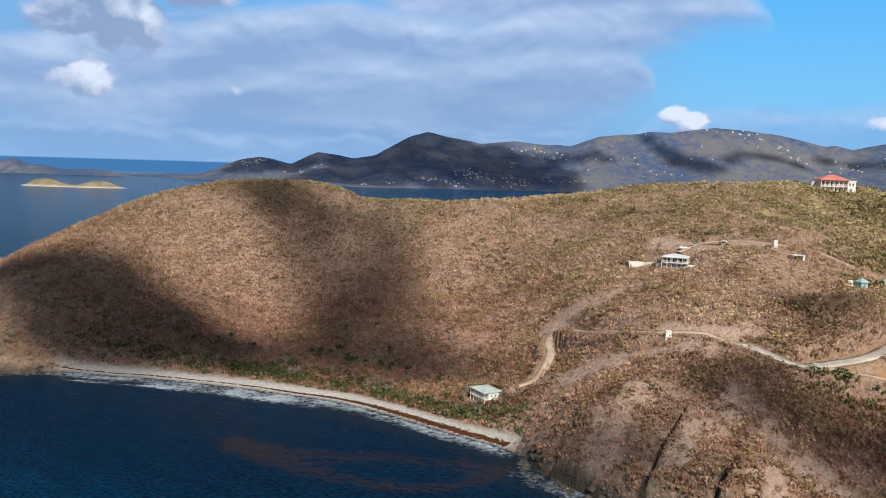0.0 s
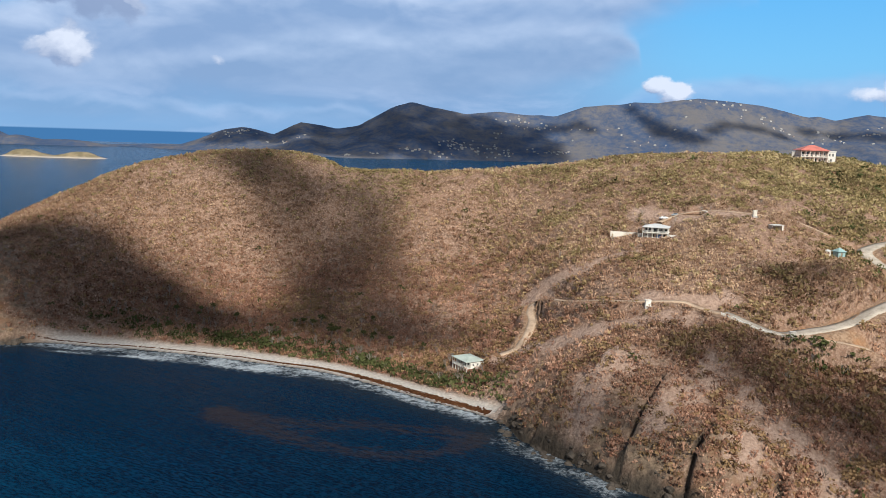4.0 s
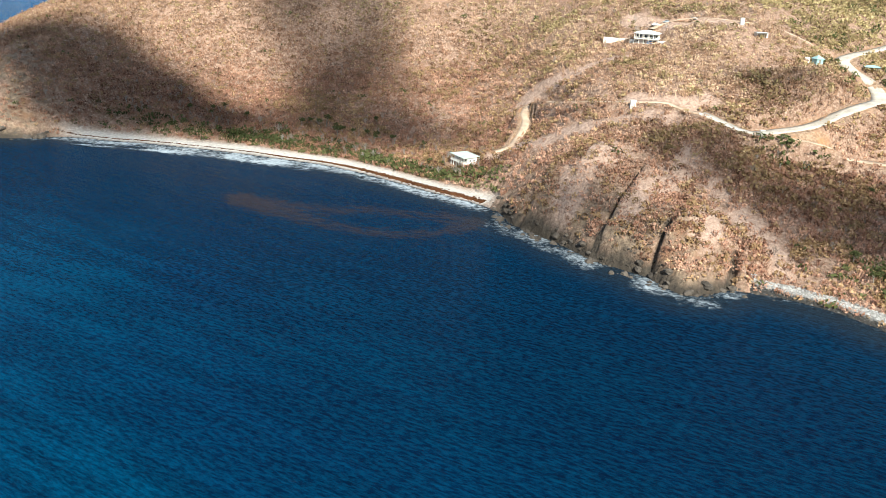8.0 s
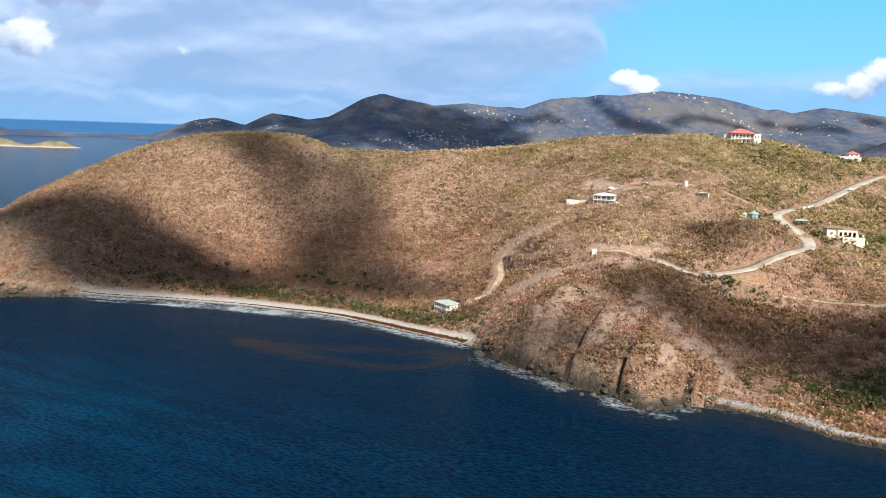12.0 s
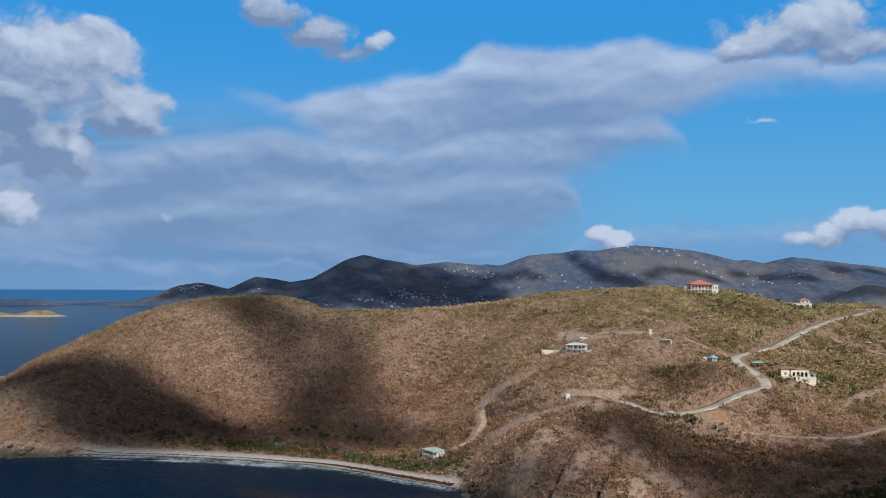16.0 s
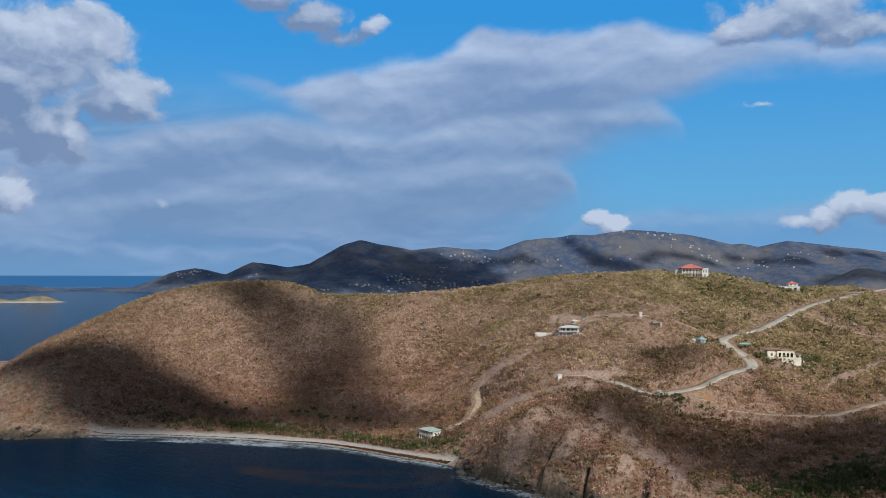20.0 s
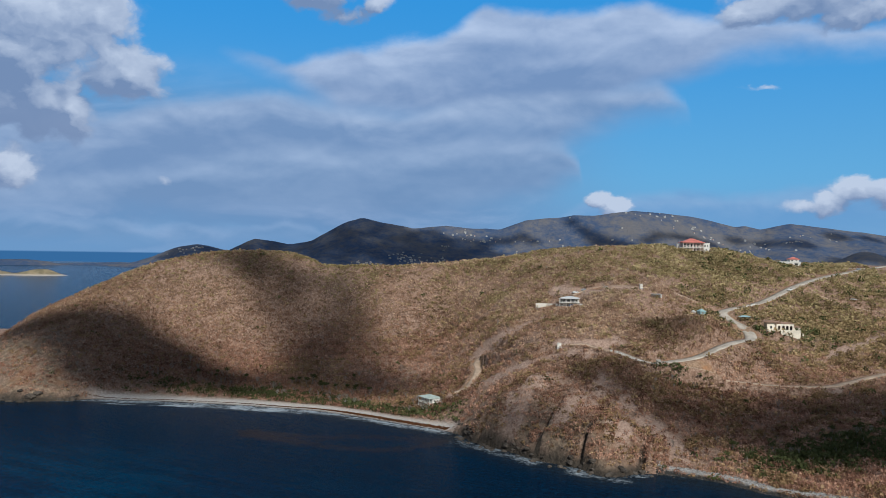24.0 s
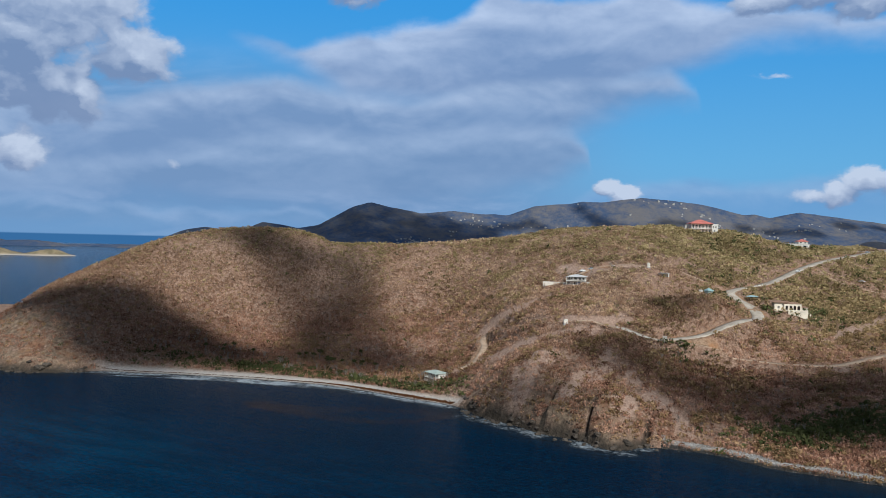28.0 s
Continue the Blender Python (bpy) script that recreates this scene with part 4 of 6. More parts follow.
def scatter(name, label, category, mat, xs, ys, zs, radius, height, templates, tones):
    """One object of many bushes: each point takes a template, turned and scaled."""
    kinds = rng.integers(0, len(templates), len(xs))
    turn = rng.uniform(0, 2 * np.pi, len(xs))
    allv, allt = [], []
    for k, (quads, tone) in enumerate(templates):
        i = np.flatnonzero(kinds == k)
        q = quads.reshape(-1, 3)
        c, s = np.cos(turn[i])[:, None], np.sin(turn[i])[:, None]
        v = np.stack([xs[i, None] + radius[i, None] * (c * q[:, 0] - s * q[:, 1]),
                      ys[i, None] + radius[i, None] * (s * q[:, 0] + c * q[:, 1]),
                      zs[i, None] + height[i, None] * q[:, 2]], -1)
        allv.append(v.reshape(-1, 3))
        allt.append(np.repeat(np.clip(tones[i, None] + tone[None, :], 0, 1), 4, axis=1).ravel())
    v = np.concatenate(allv)
    f = np.arange(len(v), dtype=np.int32).reshape(-1, 4)
    ob = new(name, mesh_from(name, v, f, mat, dict(tone=np.concatenate(allt))))
    return tagged(ob, label, category, kind="stuff")


def jitter(x0, x1, y0, y1, step):
    gx, gy = np.meshgrid(np.arange(x0, x1, step), np.arange(y0, y1, step))
    n = gx.size
    return gx.ravel() + rng.uniform(-0.55, 0.55, n) * step, gy.ravel() + rng.uniform(-0.55, 0.55, n) * step


px, py = [np.concatenate(c) for c in zip(jitter(-310, 345, 380, 552, 1.62), jitter(-310, 345, 300, 380, 1.5), jitter(15, 345, 150, 300, 1.3))]
pz, cov, p_in, p_beach, p_cob, p_road = ground(px, py)
keep = (p_in > 1.5) & (p_road < 0.02) & (cov["sand"] < 0.25) & (cov["wet_and_shade"] < 0.4)
keep &= rng.uniform(0, 1, len(px)) > 3.6 * cov["bare"]
keep &= rng.uniform(0, 1, len(px)) > np.where(px < -190, 0.72, 0.35) * cov["rock"]
keep &= rng.uniform(0, 1, len(px)) > np.where((px < 112) & (py < 290), 0.5, 0.85) * cov["cleared"]
for hx, hy, _, r in PADS:
    keep &= np.hypot(px - hx, py - hy) > r * (1.25 if hy == 348 else 0.9)
open_ground = fractal(px, py, 34, 4, 91) - 0.15 * smooth(120, 150, px) * (1 - smooth(280, 300, py)) - 0.12 * np.exp(-(((px - 140) / 30) ** 2 + ((py - 325) / 16) ** 2))
keep &= rng.uniform(0, 1, len(px)) > 0.50 * smooth(0.06, 0.2, open_ground)
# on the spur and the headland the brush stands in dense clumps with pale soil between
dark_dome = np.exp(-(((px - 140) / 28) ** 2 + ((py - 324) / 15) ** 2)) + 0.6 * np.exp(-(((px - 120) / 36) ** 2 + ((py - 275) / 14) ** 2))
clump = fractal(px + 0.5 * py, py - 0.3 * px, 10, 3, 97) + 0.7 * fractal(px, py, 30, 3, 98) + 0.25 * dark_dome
patchy = smooth(-45, 30, px)
keep &= rng.uniform(0, 1, len(px)) > (0.14 + 0.40 * patchy) * (1 - smooth(-0.12, 0.03, clump)) * (1 - smooth(0.2, 0.5, dark_dome)) * (1 - 0.8 * p_beach * (p_in < 40))
px, py, pz, p_in, p_beach, p_cob, open_ground, clump, patchy, dark_dome = [a[keep] for a in (px, py, pz, p_in, p_beach, p_cob, open_ground, clump, patchy, dark_dome)]

lush = fractal(px, py, 60, 4, 95)
ridge_top = smooth(480, 525, py) * smooth(-90, -20, px)
east = smooth(150, 215, px) * smooth(300, 345, py)
upper = smooth(85, 160, px) * smooth(380, 420, py)
olive_share = np.clip(0.12 + 0.25 * smooth(58, 84, pz) + 0.55 * upper * smooth(-0.15, 0.1, lush) + 0.75 * ridge_top * smooth(-0.15, 0.1, lush) + 0.7 * east + 0.4 * smooth(0.1, 0.22, lush) + 0.40 * patchy * smooth(0.0, 0.2, clump) + 0.07 * (1 - patchy) * smooth(0.12, 0.25, clump), 0, 0.92)
behind_beach = p_beach * smooth(-120, -85, px) * (1 - smooth(-34, -8, px) * 0.85) * smooth(11, 15, p_in) * (1 - smooth(26, 42, p_in + 50 * lush)) 
far_beach = p_beach * smooth(-190, -140, px) * (1 - smooth(19, 24, p_in))
valley = np.exp(-(((px - 172) / 34) ** 2 + ((py - 219) / 12) ** 2)) + 0.7 * np.exp(-(((px - 215) / 22) ** 2 + ((py - 352) / 9) ** 2)) + 0.7 * np.exp(-(((px - 130) / 9) ** 2 + ((py - 286) / 4) ** 2))
green_share = np.clip(0.003 + 0.55 * behind_beach * smooth(-0.1, 0.08, lush) + 0.4 * far_beach + 0.9 * valley + 0.04 * east, 0, 0.95)
pick = rng.uniform(0, 1, len(px))
is_green = pick < green_share
is_olive = ~is_green & (rng.uniform(0, 1, len(px)) < olive_share)
is_dry = ~is_green & ~is_olive
radius = rng.uniform(0.9, 2.0, len(px)) * (1 + 0.2 * east + 0.2 * dark_dome)
height = radius * rng.uniform(0.7, 1.25, len(px))
# tones drop in clump cores, on the knoll and headland, behind the beach
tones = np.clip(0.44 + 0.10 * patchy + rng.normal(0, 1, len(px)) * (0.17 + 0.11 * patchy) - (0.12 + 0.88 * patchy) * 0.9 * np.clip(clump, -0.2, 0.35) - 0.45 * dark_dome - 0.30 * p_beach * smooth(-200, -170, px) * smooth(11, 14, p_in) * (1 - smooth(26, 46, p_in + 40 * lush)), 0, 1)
dry_kinds = [leaf_template(7, 6, s, 1.1, 1.0, 0.29) for s in range(8)]
leafy_kinds = [leaf_template(12, 3, 20 + s, 1.0, 1.0, 0.31) for s in range(7)]
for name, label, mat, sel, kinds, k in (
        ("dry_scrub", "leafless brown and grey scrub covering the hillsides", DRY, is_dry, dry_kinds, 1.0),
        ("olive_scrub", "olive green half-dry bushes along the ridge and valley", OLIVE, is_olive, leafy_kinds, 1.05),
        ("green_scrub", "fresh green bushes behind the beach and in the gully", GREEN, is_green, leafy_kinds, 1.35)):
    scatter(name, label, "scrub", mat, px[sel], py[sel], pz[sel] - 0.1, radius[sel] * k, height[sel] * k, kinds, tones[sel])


# ---- paints of buildings ----
WHITE = plain("white_render", (0.66, 0.64, 0.59), 0.8, grain=1.5, vary=0.14)
CREAM = plain("cream_render", (0.76, 0.69, 0.57), 0.8, grain=1.5, vary=0.14)
BLOCK_PAINT = plain("weathered_masonry_paint", (0.68, 0.64, 0.57), 0.85, grain=1.5, vary=0.25)
GREY_WALL = plain("grey_render", (0.46, 0.44, 0.41), 0.85, grain=1.5, vary=0.2)
RED_ROOF = plain("red_roof", (0.52, 0.17, 0.135), 0.6, grain=2.5, vary=0.22)
GREEN_ROOF = plain("pale_green_roof", (0.42, 0.48, 0.43), 0.5, grain=1.5, vary=0.18)
TEAL_ROOF = plain("teal_roof", (0.27, 0.40, 0.40), 0.5, grain=1.5, vary=0.2)
BROWN_ROOF = plain("brown_roof", (0.30, 0.19, 0.13), 0.8, grain=2.0, vary=0.25)
WHITE_ROOF = plain("white_roof", (0.56, 0.56, 0.55), 0.6, grain=1.2, vary=0.14)
BLUE_PAINT = plain("blue_paint", (0.09, 0.22, 0.48), 0.5, grain=2.0, vary=0.2)
PINK = plain("pale_pink_render", (0.70, 0.58, 0.52), 0.8, grain=1.5, vary=0.14)
DARK_GLASS = plain("dark_glass", (0.02, 0.025, 0.03), 0.08, grain=1.0, vary=0.2, bump=0.0, spec=0.6)
# dark panel colour that paints the shade inside rooms behind openings
SHADE_INSIDE = plain("painted_room_shade", (0.10, 0.09, 0.08), 0.9)
TIMBER = plain("weathered_timber", (0.30, 0.25, 0.20), 0.9, grain=4.0, vary=0.3)
ROCK = plain("dark_boulder_rock", (0.075, 0.062, 0.05), 0.85, grain=1.2, vary=0.5, bump=0.15)
STONE = scrub_material("pale_cobbles", (0.07, 0.065, 0.06), (0.29, 0.278, 0.262), (0.56, 0.54, 0.515), 0.85)
WEED = scrub_material("brown_seaweed", (0.05, 0.022, 0.012), (0.105, 0.046, 0.022), (0.17, 0.078, 0.038), 0.7)
RUBBER = plain("tyre_rubber", (0.02, 0.02, 0.02), 0.9)
METAL = plain("dull_metal", (0.5, 0.5, 0.5), 0.4, 0.8)
CAR_WHITE = plain("white_car_paint", (0.75, 0.75, 0.74), 0.25, grain=0.5, vary=0.06, bump=0.0, spec=0.5)
CAR_GREY = plain("grey_car_paint", (0.28, 0.30, 0.32), 0.3, grain=0.5, vary=0.08, bump=0.0, spec=0.5)


def thing(name, label, category, m, group=""):
    ob = new(name)
    ob.empty_display_size = 1.0
    ob.matrix_world = m
    return tagged(ob, label, category, group)


def part(name, bm, mat, parent, label=""):
    me = bpy.data.meshes.new(name)
    bm.to_mesh(me)
    bm.free()
    me.materials.append(mat)
    ob = new(name, me)
    ob.parent = parent
    return tagged(ob, label)


def boxes(*sizes, bevel=0.0):
    """A bmesh of boxes given as x0, x1, y0, y1, z0, z1."""
    bm = bmesh.new()
    for x0, x1, y0, y1, z0, z1 in sizes:
        bmesh.ops.create_cube(bm, size=1, matrix=Matrix.LocRotScale(((x0 + x1) / 2, (y0 + y1) / 2, (z0 + z1) / 2), None, (x1 - x0, y1 - y0, z1 - z0)))
    if bevel:
        bmesh.ops.bevel(bm, geom=bm.edges[:], offset=bevel, segments=1, affect="EDGES")
    return bm


def tube(r0, r1, z0, z1, sides=8, at=(0, 0)):
    bm = bmesh.new()
    bmesh.ops.create_cone(bm, cap_ends=True, segments=sides, radius1=r0, radius2=r1, depth=z1 - z0, matrix=Matrix.Translation((at[0], at[1], (z0 + z1) / 2)))
    return bm


def hip_roof(x0, x1, y0, y1, z, rise, over=0.7, thick=0.22, ridge=None):
    """A hipped roof with eaves and a fascia."""
    bm = bmesh.new()
    x0, x1, y0, y1 = x0 - over, x1 + over, y0 - over, y1 + over
    inset = min((y1 - y0) / 2, (x1 - x0) / 2 - 0.02) if ridge is None else ridge
    ym = (y0 + y1) / 2
    low = [bm.verts.new(c) for c in ((x0, y0, z), (x1, y0, z), (x1, y1, z), (x0, y1, z))]
    eave = [bm.verts.new((v.co.x, v.co.y, z + thick)) for v in low]
    a, b = bm.verts.new((x0 + inset, ym, z + thick + rise)), bm.verts.new((x1 - inset, ym, z + thick + rise))
    bm.faces.new(low[::-1])
    for i in range(4):
        bm.faces.new((low[i], low[(i + 1) % 4], eave[(i + 1) % 4], eave[i]))
    bm.faces.new((eave[0], eave[1], b, a))
    bm.faces.new((eave[1], eave[2], b))
    bm.faces.new((eave[2], eave[3], a, b))
    bm.faces.new((eave[3], eave[0], a))
    return bm


def shell(x0, x1, y0, y1, z0, z1, openings=(), t=0.25):
    """Walls round a room, with openings (u0, u1, v0, v1) cut through the front (-y) wall."""
    bm = boxes((x0, x1, y1 - t, y1, z0, z1), (x0, x0 + t, y0, y1 - t, z0, z1), (x1 - t, x1, y0, y1 - t, z0, z1))
    us = sorted({x0 + t, x1 - t, *[u for o in openings for u in o[:2]]})
    for u0, u1 in zip(us, us[1:]):
        cut = [o for o in openings if o[0] < (u0 + u1) / 2 < o[1]]
        runs = [(z0, cut[0][2]), (cut[0][3], z1)] if cut else [(z0, z1)]
        for v0, v1 in runs:
            if v1 - v0 > 0.01:
                extra = boxes((u0, u1, y0, y0 + t, v0, v1))
                me = bpy.data.meshes.new("wall_piece")
                extra.to_mesh(me)
                extra.free()
                bm.from_mesh(me)
                bpy.data.meshes.remove(me)
    return bm


def window(parent, x, y, z, w, h, face="front", mat=WHITE, name="window"):
    """A framed window standing in a wall: frame with a mullion, and its pane."""
    d = 0.14
    f = boxes((-w / 2, w / 2, -d, 0.05, h - 0.1, h), (-w / 2, w / 2, -d - 0.06, 0.05, 0, 0.1), (-w / 2, -w / 2 + 0.1, -d, 0.05, 0.1, h - 0.1),
              (w / 2 - 0.1, w / 2, -d, 0.05, 0.1, h - 0.1), (-0.04, 0.04, -d + 0.02, 0.03, 0.1, h - 0.1))
    turn = dict(front=0, right=90, back=180, left=-90)[face]
    ob = part(name, f, mat, parent)
    ob.matrix_local = pose(x, y, z, 0, 0, turn)
    part("pane", boxes((-w / 2 + 0.1, w / 2 - 0.1, -0.07, -0.03, 0.1, h - 0.1)), DARK_GLASS, ob)
    return ob


def railing(parent, x0, x1, y, z, mat=WHITE, h=1.0, step=0.6):
    bars = [(x0, x1, y - 0.05, y + 0.05, z + h - 0.1, z + h), (x0, x1, y - 0.04, y + 0.04, z + 0.08, z + 0.16)]
    n = int((x1 - x0) / step)
    bars += [(x0 + i * (x1 - x0) / n - 0.04, x0 + i * (x1 - x0) / n + 0.04, y - 0.04, y + 0.04, z + 0.16, z + h - 0.1) for i in range(n + 1)]
    return part("railing", boxes(*bars), mat, parent)


def hilltop_villa():
    v = thing("villa", "large pale pink two-storey villa with red hipped roof on the hilltop", "house", pose(208, 494, 90.9, 0, 0, -4) @ Matrix.Diagonal((1, 1, 1.12, 1)))
    lower = [(-8 + 2.3 * i + 0.35, -8 + 2.3 * i + 1.95, 0.2, 2.5) for i in range(6)]
    part("foundation", boxes((-9.2, 11, -6.2, 6, -3, 0.15), (-9.4, 11.2, -7.8, -6.2, -3, 0.0)), GREY_WALL, v)
    part("wall", shell(-8, 6.2, -4.2, 6, 0.15, 3.0, lower), PINK, v, "pale pink lower storey wall with dark openings")
    upper = [(-8 + 2.3 * i + 0.45, -8 + 2.3 * i + 1.85, 3.35, 5.5) for i in range(6)]
    part("wall", shell(-8, 6.2, -4.2, 6, 3.3, 6.2, upper), PINK, v, "pale pink upper storey wall with dark openings")
    part("floor_slab", boxes((-8.6, 6.8, -6.3, 6.1, 3.0, 3.3)), WHITE, v)
    part("room_shade_panel", boxes((-7.7, 5.9, -1.5, -1.3, 0.2, 6.1)), SHADE_INSIDE, v)
    for i in range(7):
        for z0, z1 in ((0.15, 3.0), (3.3, 6.1)):
            part("column", tube(0.22, 0.19, z0, z1, 10, (-8.3 + 2.42 * i, -5.9)), PINK, v)
    railing(v, -8.5, 6.7, -6.15, 3.3)
    part("beam", boxes((-8.6, 6.6, -6.15, -5.65, 5.9, 6.2)), WHITE, v)
    part("roof", hip_roof(-8.2, 6.2, -5.9, 6, 6.2, 2.6, 0.9), RED_ROOF, v, "red hipped roof")
    part("wing", shell(6.2, 10.8, -5, 5, 0.15, 5.6, [(7.0, 8.0, 3.5, 5.0), (8.8, 9.8, 3.5, 5.0), (7.6, 9.2, 0.2, 2.4)]), WHITE, v, "white flat-roofed side wing")
    part("wing_roof", boxes((6.2, 11.0, -5.2, 5.2, 5.6, 5.85)), WHITE_ROOF, v)
    part("parapet", boxes((6.2, 11.0, -5.2, -5.0, 5.85, 6.25), (10.8, 11.0, -5.0, 5.2, 5.85, 6.25)), WHITE, v)
    for i in range(6):
        window(v, -7 + 2.3 * i, -3.98, 3.36, 1.4, 2.1, name="door")
        window(v, -7 + 2.3 * i, -3.98, 0.22, 1.6, 2.25, name="door")
    for x in (7.5, 9.3):
        window(v, x, -4.8, 3.5, 1.0, 1.5)
    window(v, 8.4, -4.8, 0.2, 1.6, 2.2, name="door")
    side = part("side_porch", boxes((-10.5, -8, -3, 3, 0.15, 0.4), (-10.5, -8, -3, 3, 3.0, 3.2), (-10.5, -10.3, -3, -2.8, 0.4, 3.0), (-10.5, -10.3, 2.8, 3, 0.4, 3.0)), GREY_WALL, v)
    part("mast", tube(0.07, 0.04, 3.2, 8.6, 6, (-9.6, 0)), METAL, v)
    part("tower", boxes((-11.6, -9.9, 0.5, 2.2, -1.0, 5.2), (-11.8, -9.7, 0.3, 2.4, 5.2, 5.45), bevel=0.03), GREY_WALL, v, "slim grey stair tower")
    part("terrace_wall", boxes((11, 17, -4.5, -4.2, -1.5, 0.9), (16.7, 17, -4.2, 4, -1.5, 0.9)), WHITE, v)


def ridge_villa():
    v = thing("villa", "white ridge house with a small red roof and flat wings", "house", pose(279, 492, 81.6, 0, 0, -8))
    part("foundation", boxes((-8, 8, -5, 5, -3, 0.1)), GREY_WALL, v)
    part("wall", shell(-7.5, 7.5, -4, 5, 0.1, 3.4, [(-5.5, -3.5, 0.9, 2.4), (-1, 1.2, 0.2, 2.4), (3.0, 5.5, 0.9, 2.5)]), WHITE, v)
    part("flat_roof", boxes((-7.8, 7.8, -4.3, 5.2, 3.4, 3.7)), WHITE_ROOF, v)
    part("upper_wall", shell(0, 6.5, -3, 4, 3.7, 5.2, [(1.0, 2.4, 4.0, 4.9), (4.0, 5.4, 4.0, 4.9)]), WHITE, v)
    part("roof", hip_roof(0, 6.5, -3, 4, 5.2, 1.8, 0.5), RED_ROOF, v, "small red hipped roof")
    for x, z, w, h in ((-4.5, 0.9, 2.0, 1.5), (4.25, 0.9, 2.5, 1.6)):
        window(v, x, -3.78, z, w, h)
    window(v, 0.1, -3.78, 0.2, 2.2, 2.2, name="door")
    for x in (1.7, 4.7):
        window(v, x, -2.78, 4.0, 1.4, 0.9)
    part("terrace", boxes((-9, 9, -8, -5, -3, -0.1), (-9, 9, -8, -7.8, -0.1, 0.8)), WHITE, v)
    part("outhouse", boxes((-14, -9.5, -2, 3, -2, 2.0)), GREY_WALL, v, "unfinished grey side building")


def arched_house():
    v = thing("house", "cream two-level house with dark arches and brown flat roof", "house", pose(212, 359, 46.3, 0, 0, -12))
    part("foundation", boxes((-8, 9, -5.5, 5, -4, 0.1)), CREAM, v)
    part("wall", shell(-2.5, 7, -4, 5, 0.1, 3.9, [(-1.6, -0.4, 0.6, 2.8), (0.6, 2.0, 0.3, 2.9), (2.7, 4.1, 0.3, 2.9), (4.8, 6.2, 0.3, 2.9)]), CREAM, v)
    part("room_shade_panel", boxes((-2.2, 6.7, -1.6, -1.4, 0.2, 3.8)), SHADE_INSIDE, v)
    for x in (1.3, 3.4, 5.5):
        bm = bmesh.new()
        pts = [(0.7 * math.cos(a), 0.7 * math.sin(a)) for a in np.linspace(0, math.pi, 9)]
        outer = [(0.95 * math.cos(a), 0.95 * math.sin(a)) for a in np.linspace(0, math.pi, 9)]
        rows = [[bm.verts.new((x + px_, y, 2.3 + pz_)) for px_, pz_ in line] for line, y in ((pts, -4.12), (outer, -4.12), (pts, -3.9), (outer, -3.9))]
        for i in range(8):
            bm.faces.new((rows[0][i], rows[1][i], rows[1][i + 1], rows[0][i + 1]))
            bm.faces.new((rows[1][i], rows[3][i], rows[3][i + 1], rows[1][i + 1]))
            bm.faces.new((rows[0][i + 1], rows[2][i + 1], rows[2][i], rows[0][i]))
        part("arch", bm, CREAM, v)
    part("roof", hip_roof(-2.4, 7.0, -3.4, 5.0, 3.92, 0.75, 0.55), BROWN_ROOF, v, "low brown hipped roof")
    part("side_wing", shell(7.1, 10.8, -2.5, 4.5, -2.0, 2.0, [(8.2, 9.4, 0.2, 1.5)]), CREAM, v)
    part("wing_roof", hip_roof(7.2, 10.8, -2.5, 4.5, 2.02, 0.6, 0.5), BROWN_ROOF, v, "low brown wing roof")
    window(v, 8.8, -2.28, 0.2, 1.2, 1.3)
    part("side_block", shell(-7.5, -2.5, -3, 5, 0.1, 4.6, [(-5.8, -4.6, 1.0, 2.6)]), CREAM, v)
    window(v, -5.2, -2.78, 1.0, 1.2, 1.6)
    part("side_roof", hip_roof(-8.2, -0.5, -3.4, 5.2, 4.6, 0.9, 0.6), BROWN_ROOF, v, "low brown roof")
    part("terrace", boxes((-1, 9.5, -8.5, -5.5, -4, -0.2), (-1, 9.5, -8.6, -8.4, -0.2, 0.9), (9.3, 9.5, -8.4, -2, -0.2, 0.9)), CREAM, v, "cream terrace with a solid parapet")
    part("steps", boxes(*[(9.5 + 0.35 * i, 9.85 + 0.35 * i, -4, -2, -3, -0.2 - 0.18 * i) for i in range(8)]), CREAM, v)


